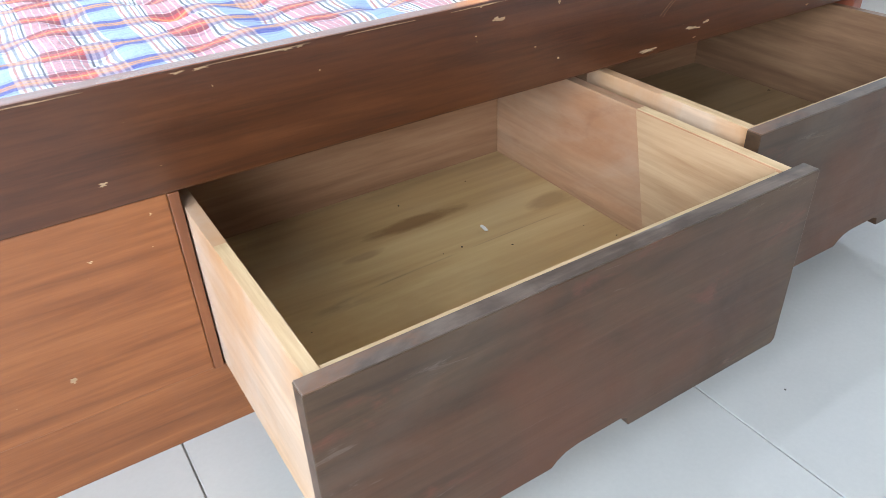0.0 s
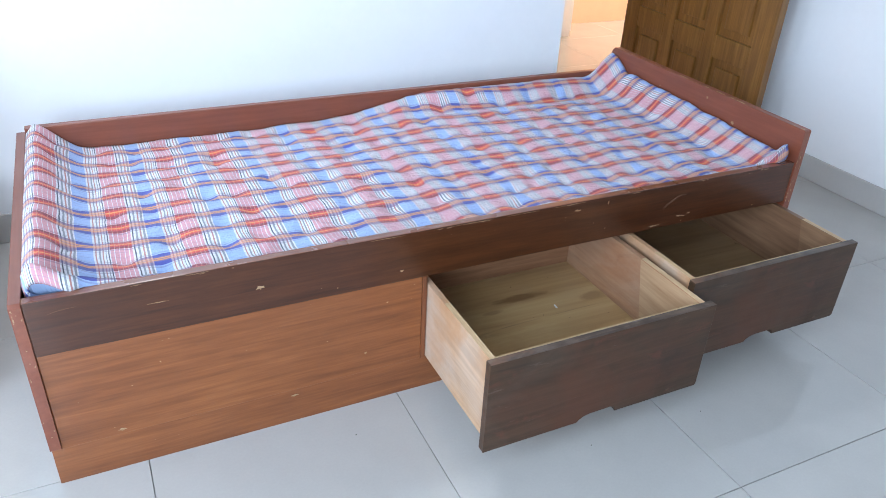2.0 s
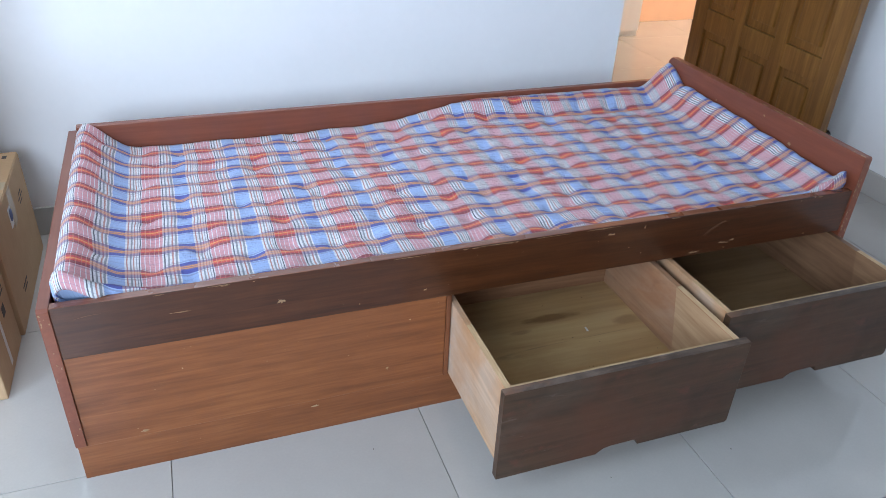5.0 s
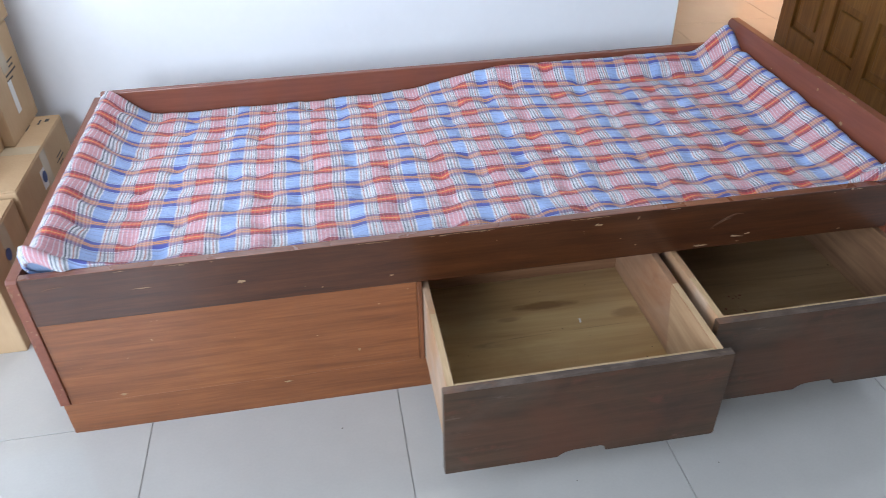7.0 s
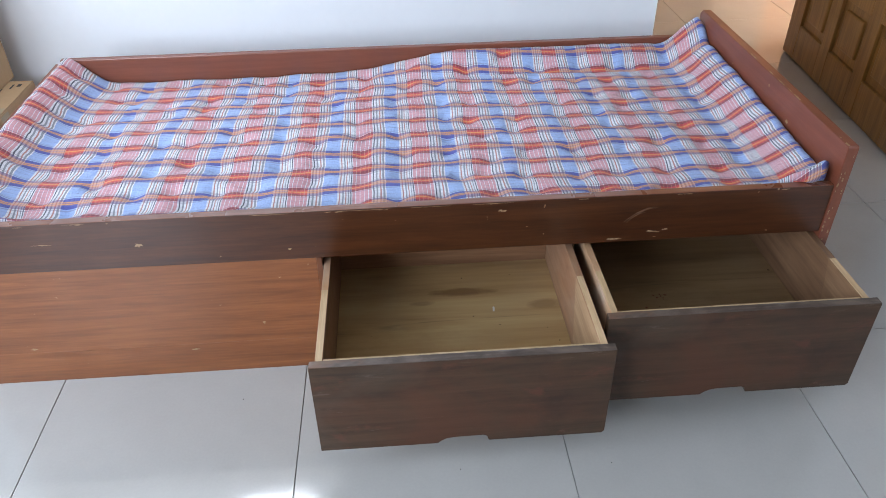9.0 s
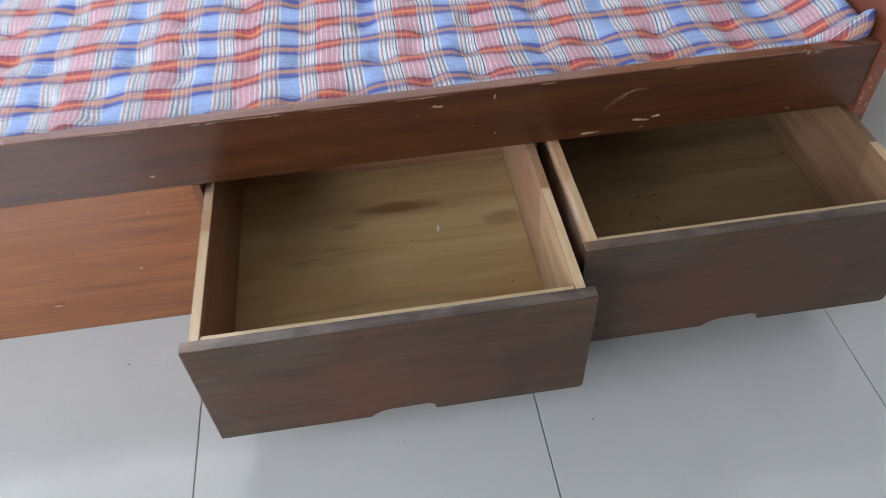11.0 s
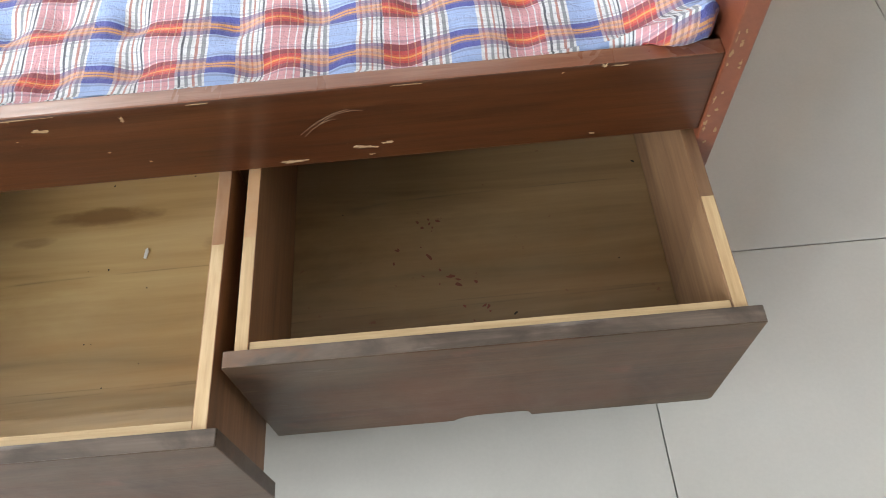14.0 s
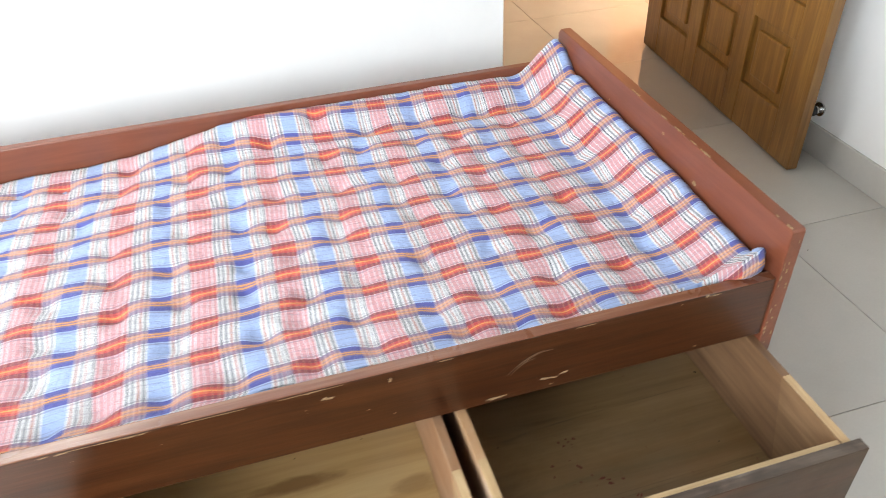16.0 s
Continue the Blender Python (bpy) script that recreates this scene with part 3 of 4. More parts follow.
def scratch(x0, z0, x1, z1, bow, width):
    """A shallow curved scrape on the rail's face."""
    up, dn = [], []
    for i in range(9):
        t = i / 8
        x, z = x0 + (x1 - x0) * t, z0 + (z1 - z0) * t + bow * 4 * t * (1 - t)
        w = width * (0.35 + math.sin(math.pi * t)) * 0.6
        up.append((x, z + w))
        dn.append((x, z - w))
    bedpart("scratch", prism(up + dn[::-1], "y", -0.0004, 0.001), M_SCRAPE, under=rail)


scratch(1.515, 0.388, 1.575, 0.424, 0.006, 0.0012)
scratch(1.520, 0.385, 1.560, 0.410, 0.006, 0.0009)
scratch(1.535, 0.400, 1.590, 0.420, 0.008, 0.0009)
scratch(0.06, 0.425, 0.11, 0.430, 0.002, 0.0008)


# ---- drawers ----
def drawer(x0, x1, yf, zb, zt, inner_z, ply, side, dark_left, label):
    w = x1 - x0
    d = thing("drawer", ((x0 + x1) / 2, yf, zb), label, "drawer", "bed drawers")
    depth = 0.553
    mv = Matrix.Translation((-(x0 + x1) / 2, -yf, -zb))

    def dp(name, bm, material, parent=d, lab=""):
        bm.transform(mv)
        return part(name, bm, material, parent, lab)
    # front board, with a finger notch cut in the lower edge
    n0, n1 = x0 + w * 0.415, x0 + w * 0.588
    out = [(x0, zb), (n0 - 0.004, zb), (n0 + 0.003, zb + 0.007), (n0 + 0.014, zb + 0.013), (n0 + 0.03, zb + 0.016), (n1 - 0.012, zb + 0.017), (n1 - 0.004, zb + 0.013), (n1, zb),
           (x1 - 0.005, zb), (x1, zb + 0.006), (x1, zt), (x0, zt)]
    front = dp("front", prism(out, "y", yf, yf + 0.0195, 0.0012), M_FRONT, d, "dark stained front board with a finger notch")
    dp("front_edge", boxed(x0 + 0.001, x1 - 0.001, yf + 0.001, yf + 0.019, zt - 0.0005, zt + 0.0012, bevel=0.0004), M_FRONTTOP, front, "worn greyish top edge")
    inset = 0.013 if dark_left else 0.012
    l0, l1, r0, r1 = x0 + 0.0105, x0 + 0.0255, x1 - inset - 0.016, x1 - inset
    yb = yf + depth
    zs = zt - 0.004
    zlow = zb + 0.02
    for s0, s1 in ((l0, l1), (r0, r1)):
        bm = boxed(s0, s1, yf + 0.0197, yb, zlow, zs, bevel=0.001)
        bm.normal_update()
        # faces towards +x take the darker wood, shade painted in
        for f in bm.faces:
            f.material_index = 1 if f.normal.x > 0.7 else 0
        side_board = dp("side_board", bm, [M_PALE if s0 < (x0 + x1) / 2 else side, M_SIDEDARK])
        dp("bare_edge", boxed(s0 + 0.001, s1 - 0.001, yf + 0.0199, -0.087, zs - 0.0005, zs + 0.0006), M_RAW, side_board, "bare pale top edge")
    dp("pale_patch", prism([(yf + 0.032, zs - 0.0015), (-0.087, zs - 0.0015), (-0.125, inner_z + 0.001), (yf + 0.032, inner_z + 0.001)], "x", r0 - 0.0006, r0 + 0.0005), M_PATCH2 if dark_left else M_PATCH, side_board, "paler bare wood patch")
    dp("inner_front", boxed(l1 + 0.0005, r0 - 0.0005, yf + 0.0205, yf + 0.031, zlow, zs - 0.002, bevel=0.001), M_RAWX)
    dp("back_board", boxed(l1 + 0.0005, r0 - 0.0005, yb - 0.012, yb, zlow, zs - 0.01), M_BACKX)
    dp("bottom_board", boxed(l1 + 0.0005, r0 - 0.0005, yf + 0.0315, yb - 0.0125, inner_z - 0.006, inner_z), ply)
    return d, dp


d1, d1p = drawer(0.830, 1.423, -0.327, 0.077, 0.314, 0.135, M_PLY, M_SIDE, False, "open pale wood storage drawer with a dark worn front, empty")
d2, d2p = drawer(1.425, 1.991, -0.249, 0.087, 0.324, 0.146, M_PLY2, M_SIDE2, True, "open wooden storage drawer beside the headboard, red specks inside")
M_REDSPECK = plain("dried_red_paint", (0.17, 0.045, 0.026), 0.6, 0.2, 40)
M_CRUMB = plain("dark_crumb", (0.03, 0.022, 0.015), 0.8, 0.2, 40)


def fleck(x, y, z, w, seed):
    r = random.Random(seed)
    stretch, turn = r.uniform(1.0, 2.6), r.uniform(0, 3.1)
    pts = []
    for i in range(8):
        a = 2 * math.pi * i / 8
        q = w / 2 * r.uniform(0.5, 1)
        px, py = q * stretch * math.cos(a), q * math.sin(a)
        pts.append((x + px * math.cos(turn) - py * math.sin(turn), y + px * math.sin(turn) + py * math.cos(turn)))
    return prism(pts, "z", z - 0.0003, z + 0.0006)


rng = random.Random(31)
for k in range(26):
    cx, cy = rng.choice(((1.625, -0.02), (1.64, 0.01), (1.66, -0.07), (1.69, -0.12), (1.62, -0.06)))
    d2p("speck", fleck(cx + rng.gauss(0, 0.016), cy + rng.gauss(0, 0.012), 0.146, rng.uniform(0.002, 0.006), k), M_REDSPECK)
for x, y in ((1.165, 0.15), (1.29, 0.155), (1.24, -0.035), (1.35, -0.055), (1.37, -0.10), (1.345, -0.13), (1.36, -0.165), (1.245, -0.15), (1.15, 0.0), (1.18, 0.0), (0.935, -0.05), (1.20, -0.18), (1.165, -0.115), (1.175, -0.116)):
    d1p("speck", fleck(x, y, 0.135, rng.uniform(0.0015, 0.003), int(1000 * (x + y))), M_CRUMB)
for x, y in ((1.95, 0.1), (1.90, -0.06), (1.58, -0.16), (1.52, 0.05), (1.75, -0.13)):
    d2p("speck", fleck(x, y, 0.146, rng.uniform(0.002, 0.004), int(1000 * (x + y))), M_CRUMB)
# a torn scrap of paper left in the first drawer
bm = prism([(1.229, 0.014), (1.233, 0.013), (1.235, 0.025), (1.233, 0.031), (1.230, 0.028)], "z", 0.1355, 0.137)
tagged(mesh_ob("paper_scrap", bm, M_LABEL), "tiny torn white paper scrap lying in the open drawer", "paper scrap")


# ---- the quilt ----
def quilt():
    nx, ny = 250, 120
    x0, x1, y0, y1 = 0.026, 1.974, 0.012, 0.858
    rng = random.Random(5)
    tufts = [(x0 + 0.06 + 0.105 * i + rng.uniform(-.03, .03), y0 + 0.05 + 0.105 * j + rng.uniform(-.03, .03)) for i in range(19) for j in range(9)]
    H = np.zeros((nx + 1, ny + 1))
    X = np.zeros_like(H)
    Y = np.zeros_like(H)
    for i in range(nx + 1):
        for j in range(ny + 1):
            s, t = i / nx, j / ny
            x, y = x0 + (x1 - x0) * s, y0 + (y1 - y0) * t
            z = 0.432
            left = smooth(1 - (x - x0) / 0.15)
            right = smooth(1 - (x1 - x) / 0.13)
            rise = smooth((x - 0.88) / 0.35)
            back = smooth(1 - (y1 - y) / 0.085) ** 0.7 * rise - 0.22 * math.exp(-((y1 - y - 0.10) / 0.012) ** 2) * rise
            front = smooth(1 - (y - y0) / 0.05)
            z += (0.066 + 0.012 * t) * left ** 1.2 + (0.040 + 0.040 * t ** 0.7) * right ** 1.1 + 0.040 * back
            z -= 0.020 * smooth((y - 0.40) / 0.35) * smooth((1.2 - x) / 0.5) * (1 - left)
            z += 0.014 * front + 0.022 * front * smooth(1 - (x - x0) / 0.34) + 0.030 * front * smooth(1 - (x1 - x) / 0.2)
            z += 0.005 * (noise.noise((x * 5, y * 5, 0.3))) + 0.005 * noise.noise((x * 13, y * 17, 2.1)) + 0.002 * noise.noise((x * 40, y * 55, 5.1))
            z += 0.007 * math.exp(-((y - 0.062 - 0.012 * noise.noise((x * 4, 1.0, 4.0))) / 0.012) ** 2) * smooth(0.5 + 1.5 * noise.noise((x * 7, 2.0, 8.0)))
            z -= 0.028 * max(0.0, 1 - (x - x0) / 0.035) ** 2 + 0.013 * max(0.0, 1 - (x1 - x) / 0.022) ** 2
            z -= 0.012 * max(0.0, 1 - (y - y0) / 0.025) ** 2 * smooth(1 - (x1 - x) / 0.16)
            edge = 0.012 * noise.noise((x * 6, 0.0, 9.0)) if front > 0 else 0.0
            X[i, j], Y[i, j], H[i, j] = x, max(y + edge * front, 0.034 - 0.014 * smooth((z - 0.468) / 0.025)), z
    for tx, ty in tufts:
        d2_ = (X - tx) ** 2 + (Y - ty) ** 2
        H -= 0.012 * np.exp(-d2_ / 0.022 ** 2) * np.clip((x1 - X) / 0.14, 0.15, 1)
    X0, Y0 = X.copy(), Y.copy()
    rc = 0.03
    for i in range(nx + 1):
        for j in range(ny + 1):
            x, y = X[i, j], Y[i, j]
            a = max(0.0, 1 - min(x - x0, x1 - x) / rc)
            b_ = max(0.0, 1 - min(y - Y[i, 0], y1 - y) / rc)
            if a > 0 and b_ > 0:
                k = 1 - max(a, b_) / math.hypot(a, b_)
                X[i, j] += rc * a * k * (1 if x < 1 else -1)
                Y[i, j] += rc * b_ * k * (1 if y < 0.45 else -1)
    # cloth lengths: plain along the bed, a little longer where the ends curl up
    du, dv = np.zeros_like(H), np.zeros_like(H)
    for i in range(nx + 1):
        for j in range(ny + 1):
            x, y = X0[i, j], Y0[i, j]
            du[i, j] = x - x0 + 0.012 * smooth((x - x0) / 0.15) + 0.028 * (1 - smooth((x1 - x) / 0.13)) + 0.045 * max(0.0, x - 1.2) + 0.004 * noise.noise((y * 9, x * 2, 7.0))
            dv[i, j] = y - 0.031 + 0.018 * (1 - smooth((y1 - y) / 0.10)) * smooth((x - 0.75) / 0.55) + 0.006 * noise.noise((x * 8, y * 3, 3.0)) + 0.004 * noise.noise((x * 19, y * 9, 6.0)) + 0.06 * (y - 0.1) * smooth((x - 1.1) / 0.4) - smooth((x - 0.75) / 0.5) * (0.013 + 0.025 * max(0.0, 1 - y / 0.28))
    bm = bmesh.new()
    uvl = bm.loops.layers.uv.new("UVMap")
    uvs = {}

    top = [[None] * (ny + 1) for _ in range(nx + 1)]
    for i in range(nx + 1):
        for j in range(ny + 1):
            vv = bm.verts.new((X[i, j], Y[i, j], H[i, j]))
            top[i][j] = vv
            uvs[vv] = (du[i, j] + 0.1196, dv[i, j] + 0.0875)
    faces = []
    for i in range(nx):
        for j in range(ny):
            faces.append(bm.faces.new((top[i][j], top[i + 1][j], top[i + 1][j + 1], top[i][j + 1])))
    # rounded rim down to the underside
    loop = [(i, 0) for i in range(nx + 1)] + [(nx, j) for j in range(1, ny + 1)] + [(i, ny) for i in range(nx - 1, -1, -1)] + [(0, j) for j in range(ny - 1, 0, -1)]
    prev = [top[i][j] for i, j in loop]
    for out, down, run in ((0.005, 0.004, 0.007), (0.009, 0.012, 0.016), (0.010, 0.021, 0.025), (0.007, 0.031, 0.036), (-0.004, 0.039, 0.050)):
        cur = []
        for i, j in loop:
            ox = -1 if i == 0 else (1 if i == nx else 0)
            oy = -1 if j == 0 else (1 if j == ny else 0)
            if oy == 1 or ox:
                o = min(out, 0.002) if out > 0 else out
            else:
                o = out
            puff = 1 + 0.2 * max(smooth(1 - (X[i, j] - x0) / 0.3), smooth(1 - (x1 - X[i, j]) / 0.25)) * (1 if oy <= 0 else 0)
            ry, rz = Y[i, j] + oy * o, H[i, j] - down * puff
            if ry < 0.0235 and rz < RAIL_T + 0.0015:
                rz = RAIL_T + 0.0015
            vv = bm.verts.new((X[i, j] + ox * o, max(ry, 0.009), rz))
            cur.append(vv)
            uvs[vv] = (du[i, j] + 0.1196 + ox * run, dv[i, j] + 0.0875 + oy * run)
        n = len(loop)
        for k in range(n):
            faces.append(bm.faces.new((prev[k], cur[k], cur[(k + 1) % n], prev[(k + 1) % n])))
        prev = cur
    low = []
    for vv, (i, j) in zip(prev, loop):
        ox = -1 if i == 0 else (1 if i == nx else 0)
        oy = -1 if j == 0 else (1 if j == ny else 0)
        low.append((vv.co.x - ox * 0.045, vv.co.y - oy * 0.045, 0.4015))
    n = len(loop)
    rim = [v.co.copy() for v in prev]
    bmesh.ops.recalc_face_normals(bm, faces=bm.faces)
    for f in bm.faces:
        f.smooth = True
        for lp in f.loops:
            lp[uvl].uv = uvs[lp.vert]
    q = thing("quilt", (1.0, 0.44, 0.4015), "thin padded red, blue and white plaid cotton quilt on the bed", "quilt")
    shift = Matrix.Translation((-1.0, -0.44, -0.4015))
    bm.transform(shift)
    part("cover", bm, M_PLAID, q)
    bm = bmesh.new()
    up = [bm.verts.new(c) for c in rim]
    dn = [bm.verts.new(c) for c in low]
    for k in range(n):
        bm.faces.new((up[k], dn[k], dn[(k + 1) % n], up[(k + 1) % n]))
    bm.faces.new(dn[::-1])
    bm.transform(shift)
    part("lining", bm, M_LINING, q, "plain pale blue cotton underside")
    return q


quilt()


# ---- the door ----
def panel_door():
    W_, T_, H_ = 1.06, 0.035, 2.05
    d = thing("door_1", (2.757, 0.850, 0.012), "open teak panelled door leaf standing close to the side wall", "door", kind="structure")
    d.rotation_euler = (0, 0, math.atan2(-(2.848 - 2.757), 1.056))
    # local: y along the leaf from the lock edge, x through it (the face towards the room at x = 0)
    stiles = [(0.0, 0.11), (0.337, 0.417), (0.643, 0.723), (W_ - 0.11, W_ - 0.001)]
    for a, c in stiles:
        part("stile", boxed(0, T_, a, c, 0, H_, bevel=0.003), M_DOOR, d)
    rails = [(0.0, 0.15), (0.37, 0.47), (0.95, 1.07), (1.90, H_)]
    for k in range(3):
        ya, yb = stiles[k][1], stiles[k + 1][0]
        for a, c in rails:
            part("rail", boxed(0.0005, T_ - 0.0005, ya + 0.0003, yb - 0.0003, a, c, bevel=0.003), M_DOOR, d)
        for (a, c), (e, g) in zip(rails, rails[1:]):
            bm = bmesh.new()
            box(bm, 0.014, T_ - 0.014, ya + 0.0003, yb - 0.0003, c + 0.0003, e - 0.0003)
            box(bm, 0.003, T_ - 0.003, ya + 0.035, yb - 0.035, c + 0.035, e - 0.035, bevel=0.007, seg=2)
            part("panel", bm, M_DOOR, d, "raised wooden panel")
    # thin dark strip that paints the shade on the leaf's far edge
    part("shaded_edge", boxed(0.001, T_ - 0.001, W_ - 0.0008, W_ + 0.003, 0, H_), M_DARK, d, "door edge with its shade as a dark colour")
    bm = bmesh.new()
    box(bm, -0.035, 0.0, W_ - 0.03, W_ - 0.012, 0.62, 0.632, bevel=0.003)
    box(bm, -0.004, 0.0, W_ - 0.045, W_ - 0.005, 0.59, 0.66, bevel=0.001)
    part("latch", bm, M_BLACK, d, "small black iron latch")
    return d


panel_door()


def door_stop():
    stop = thing("door_stop", (RIGHT_X, 0.94, 0.150), "round steel door stop on the side wall", "door stop")
    rot = Matrix.Rotation(radians(90), 4, 'Y')
    for name, r, a, c, m in (("wall_plate", 0.022, 0.0, 0.006, M_STEEL), ("stem", 0.013, 0.006, 0.025, M_STEEL), ("bumper", 0.018, 0.025, 0.042, M_BLACK)):
        bm = bmesh.new()
        bmesh.ops.create_cone(bm, cap_ends=True, segments=24, radius1=r, radius2=r * 0.94, depth=c - a, matrix=Matrix.Translation((-0.001 - (a + c) / 2, 0, 0)) @ rot)
        part(name, bm, m, stop)
    return stop


door_stop()


# ---- cardboard boxes ----
def carton(x0, x1, y0, y1, z0, z1, label, marks, tape="y"):
    c = thing("cardboard_box", ((x0 + x1) / 2, (y0 + y1) / 2, z0), label, "cardboard box", "stacked cartons")
    mv = Matrix.Translation((-(x0 + x1) / 2, -(y0 + y1) / 2, -z0))

    def cp(name, bm, mat_, lab=""):
        bm.transform(mv)
        return part(name, bm, mat_, c, lab)
    cp("body", boxed(x0, x1, y0, y1, z0, z1 - 0.004, bevel=0.005), M_CARD)
    xm, ym = (x0 + x1) / 2, (y0 + y1) / 2
    if tape == "y":
        cp("flap", boxed(x0 + 0.002, xm - 0.001, y0 + 0.002, y1 - 0.002, z1 - 0.0038, z1, bevel=0.001), M_CARD)
        cp("flap", boxed(xm + 0.001, x1 - 0.002, y0 + 0.002, y1 - 0.002, z1 - 0.0038, z1, bevel=0.001), M_CARD)
        cp("tape", boxed(xm - 0.025, xm + 0.025, y0 + 0.004, y1 - 0.004, z1 + 0.0002, z1 + 0.0008), M_TAPE)
    else:
        cp("flap", boxed(x0 + 0.002, x1 - 0.002, y0 + 0.002, ym - 0.001, z1 - 0.0038, z1, bevel=0.001), M_CARD)
        cp("flap", boxed(x0 + 0.002, x1 - 0.002, ym + 0.001, y1 - 0.002, z1 - 0.0038, z1, bevel=0.001), M_CARD)
        cp("tape", boxed(x0 + 0.004, x1 - 0.004, ym - 0.025, ym + 0.025, z1 + 0.0002, z1 + 0.0008), M_TAPE)
        cp("tape", boxed(x1 + 0.0002, x1 + 0.0008, ym - 0.025, ym + 0.025, z1 - 0.12, z1 - 0.008), M_TAPE)
    for kind_, y, z, w, h in marks:
        if kind_ == "bar":
            cp("printed_mark", boxed(x1 + 0.0002, x1 + 0.0007, y - w / 2, y + w / 2, z - h / 2, z + h / 2), M_INK)
        elif kind_ == "label":
            cp("paper_label", boxed(x1 + 0.0002, x1 + 0.0007, y - w / 2, y + w / 2, z - h / 2, z + h / 2), M_LABEL)
        elif kind_ == "round":
            bm = bmesh.new()
            bmesh.ops.create_cone(bm, cap_ends=True, segments=24, radius1=w / 2, radius2=w / 2, depth=0.0006,
                                  matrix=Matrix.Translation((x1 + 0.0012, y, z)) @ Matrix.Rotation(radians(90), 4, 'Y'))
            cp("round_mark", bm, M_BLUEINK)
        elif kind_ == "topbar":
            cp("pen_mark", boxed(x1 - z - h / 2, x1 - z + h / 2, y - w / 2, y + w / 2, z1 + 0.0009, z1 + 0.0014), M_INK)
    return c


carton(-0.632, -0.182, 0.592, 1.082, 0.0, 0.34, "closed brown cardboard box on the floor, pen marks on lid",
       [("bar", 0.96, 0.26, 0.05, 0.004), ("bar", 0.96, 0.247, 0.07, 0.004), ("bar", 0.96, 0.234, 0.04, 0.004), ("label", 0.80, 0.265, 0.05, 0.06), ("round", 0.80, 0.268, 0.036, 0),
        ("bar", 0.74, 0.08, 0.07, 0.005), ("bar", 0.74, 0.066, 0.05, 0.005), ("topbar", 1.03, 0.05, 0.035, 0.006), ("topbar", 0.99, 0.075, 0.045, 0.005), ("topbar", 1.03, 0.10, 0.03, 0.006), ("topbar", 0.985, 0.115, 0.03, 0.004), ("topbar", 1.04, 0.03, 0.02, 0.012)], "x")
carton(-0.612, -0.190, 0.327, 0.582, 0.0, 0.325, "closed brown cardboard box on the floor beside the bed foot",
       [("label", 0.44, 0.10, 0.018, 0.15), ("round", 0.44, 0.24, 0.034, 0), ("bar", 0.52, 0.20, 0.05, 0.004), ("bar", 0.52, 0.188, 0.06, 0.004), ("bar", 0.50, 0.15, 0.03, 0.03)], "x")
carton(-0.632, -0.257, 0.867, 1.117, 0.34, 0.645, "brown cardboard box stacked behind against the white wall",
       [("bar", 1.02, 0.545, 0.09, 0.005), ("bar", 1.02, 0.53, 0.07, 0.005), ("bar", 1.02, 0.515, 0.09, 0.005), ("bar", 1.0, 0.50, 0.05, 0.005), ("label", 0.985, 0.45, 0.03, 0.10)], "x")
carton(-0.642, -0.287, 0.607, 0.867, 0.34, 0.70, "brown cardboard box stacked on another box, front of the pile", [("label", 0.74, 0.5, 0.025, 0.16)], "x")
carton(-0.612, -0.254, 0.892, 1.147, 0.645, 0.95, "brown cardboard box on top of the rear stack", [("label", 1.0, 0.72, 0.03, 0.12)], "x")

bm = bmesh.new()
rng = random.Random(8)
for k in range(12):
    x, y = rng.uniform(0.1, 2.8), rng.uniform(-0.9, -0.05)
    if rng.random() < 0.3:
        x, y = rng.uniform(2.05, 2.8), rng.uniform(-0.2, 0.8)
    f = fleck(x, y, 0.0008, rng.uniform(0.0015, 0.0032), 300 + k)
    me = bpy.data.meshes.new("fleck")
    f.to_mesh(me)
    f.free()
    bm.from_mesh(me)
    bpy.data.meshes.remove(me)
tagged(mesh_ob("floor_crumbs", bm, M_CRUMB), "tiny dark crumbs scattered on the tiled floor", "crumbs", kind="stuff")

# ---- tube lamp on the wall ----
M_GLOW, gnt, gb = new_mat("lit_lamp_diffuser")
gb.inputs["Base Color"].default_value = (0.9, 0.9, 0.9, 1)
gb.inputs["Emission Color"].default_value = (0.95, 0.98, 1.0, 1)
gb.inputs["Emission Strength"].default_value = 7.0
lamp = thing("wall_lamp", (0.285, WALL_Y, 2.05), "short white tube lamp fixed high on the wall", "lamp")
part("housing", boxed(-0.24, 0.24, -0.03, 0.0, 0.0, 0.05, bevel=0.004), M_WHITEBOX, lamp)
bm = bmesh.new()
bmesh.ops.create_cone(bm, cap_ends=True, segments=20, radius1=0.016, radius2=0.016, depth=0.38, matrix=Matrix.Translation((0, -0.047, 0.02)) @ Matrix.Rotation(radians(90), 4, 'Y'))
part("tube", bm, M_GLOW, lamp, "lit white tube")

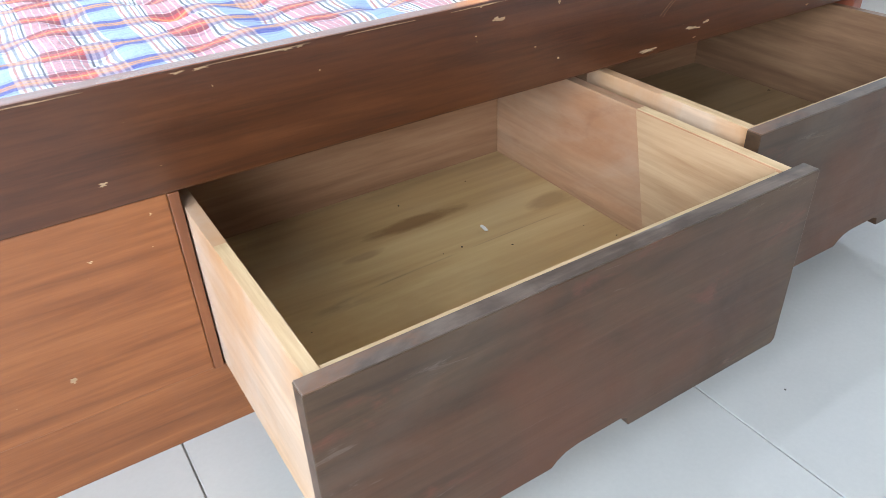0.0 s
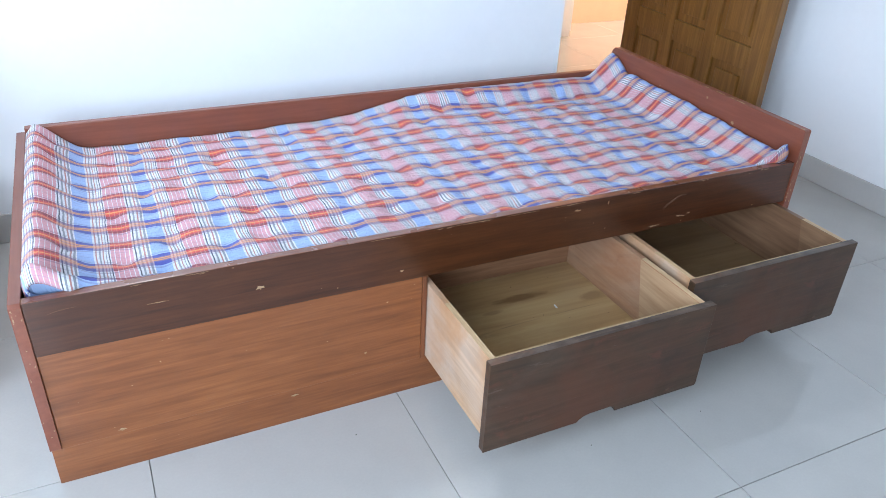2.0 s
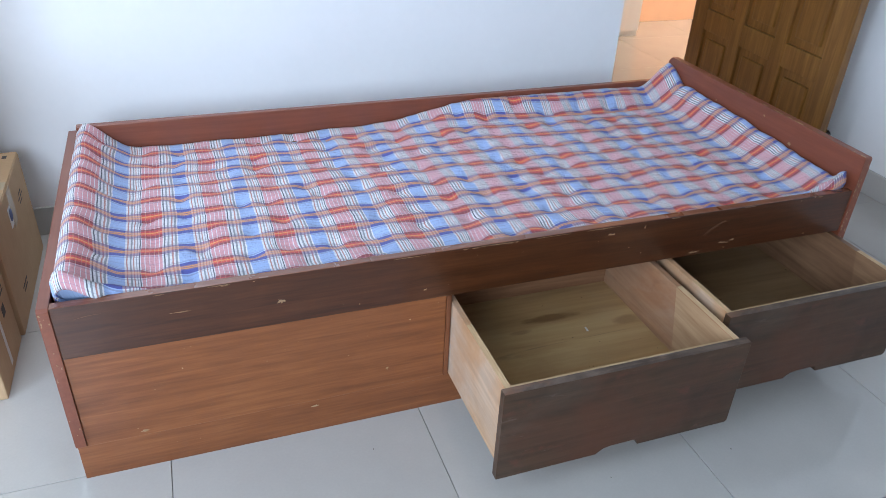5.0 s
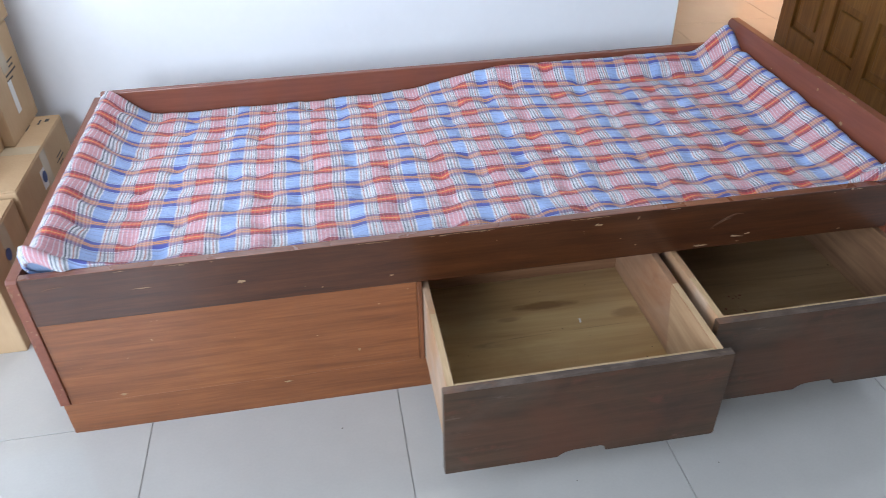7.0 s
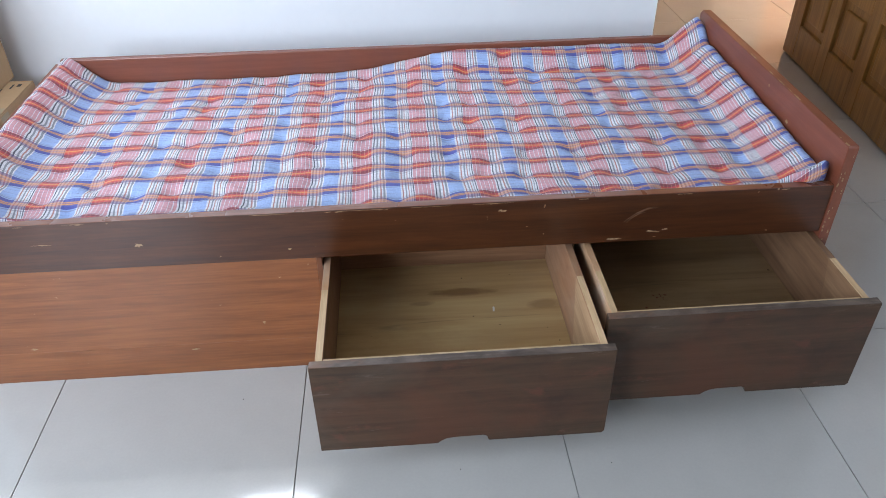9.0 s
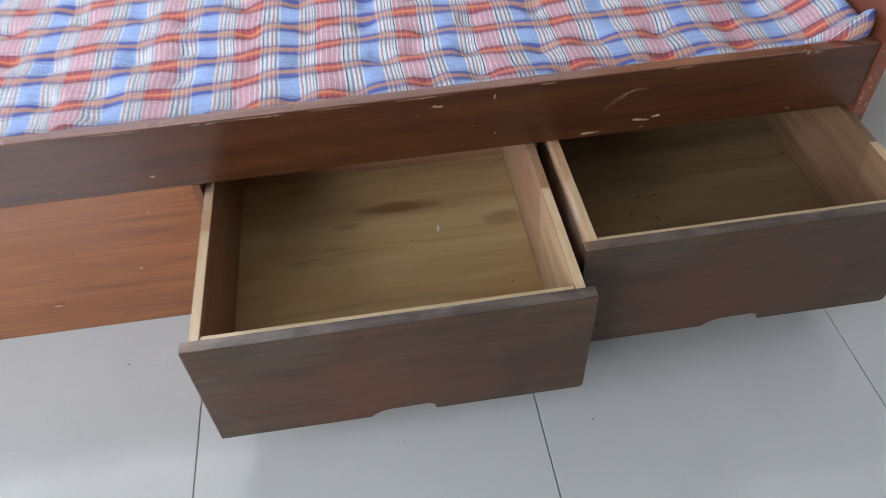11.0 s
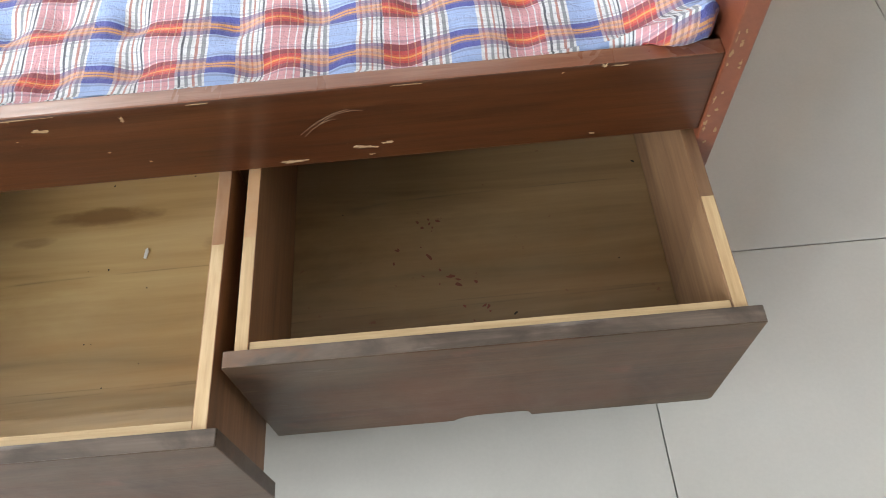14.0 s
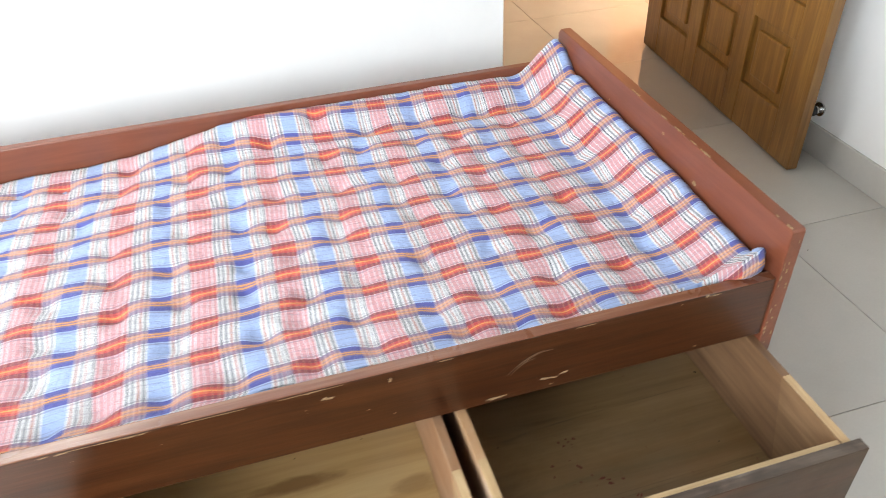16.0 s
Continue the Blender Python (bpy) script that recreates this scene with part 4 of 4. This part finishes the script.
# ---- hall beyond the doorway ----
c = thing("hall_cabinet", (3.12, 3.17, 0), "white low cabinet standing against the far hall wall", "cabinet")
part("body", boxed(-0.17, 0.17, -0.15, 0.15, 0.0, 0.75, bevel=0.004), M_WHITEBOX, c)
part("door", boxed(-0.165, 0.165, -0.168, -0.151, 0.04, 0.73, bevel=0.003), M_WHITEBOX, c)
c = thing("hall_box", (2.70, 3.08, 0), "grey box standing on the hall floor", "box")
part("body", boxed(-0.075, 0.075, -0.16, 0.16, 0.0, 0.42, bevel=0.006), M_GREY, c)
part("lid", boxed(-0.08, 0.08, -0.165, 0.165, 0.421, 0.45, bevel=0.004), M_GREY, c)

# ---- floor tiles ----
TILE, X0, Y0, GAP = 0.5885, 0.178, 0.014, 0.0018


def tile_mesh(w, h):
    bm = boxed(-w / 2, w / 2, -h / 2, h / 2, -0.004, 0.0, bevel=0.0008, seg=1)
    me = bpy.data.meshes.new("tile")
    bm.to_mesh(me)
    bm.free()
    me.materials.append(M_TILE)
    return me


tile_meshes = {}
for i in range(-4, 9):
    for j in range(-5, 6):
        a0, a1 = max(X0 + i * TILE, LEFT_X), min(X0 + (i + 1) * TILE, 5.0)
        b0, b1 = max(Y0 + j * TILE, BACK_Y), min(Y0 + (j + 1) * TILE, FAR_Y)
        if a1 - a0 < 0.03 or b1 - b0 < 0.03:
            continue
        if a0 > RIGHT_X + 0.1 and b1 < HALL_Y:
            continue
        key = (round(a1 - a0, 4), round(b1 - b0, 4))
        if key not in tile_meshes:
            tile_meshes[key] = tile_mesh(key[0] - GAP, key[1] - GAP)
        ob = new("tile", tile_meshes[key])
        ob.location = ((a0 + a1) / 2, (b0 + b1) / 2, 0)
        ob.parent = floor


# ---- a yellow wooden furniture leg beyond the bed ----
M_YELLOW = wood("yellow_varnished_wood", (0.46, 0.20, 0.035), (0.60, 0.29, 0.06), (0.70, 0.38, 0.10), axis="z", grain=40, rough=0.35, coat=0.3)
leg = thing("furniture_leg", (2.535, -0.207, 0), "yellow varnished wooden furniture leg with a grey foot on the floor", "furniture leg")
bm = boxed(-0.026, 0.026, -0.022, 0.022, 0.0185, 0.36, bevel=0.004)
for vtx in bm.verts:
    k = vtx.co.z / 0.36
    vtx.co.x = vtx.co.x * (0.8 + 0.35 * k)
    vtx.co.y = vtx.co.y * (0.8 + 0.35 * k)
part("post", bm, M_YELLOW, leg)
part("foot_cap", boxed(-0.022, 0.022, -0.019, 0.019, 0.0, 0.018, bevel=0.003), M_GREY, leg, "grey plastic foot cap")
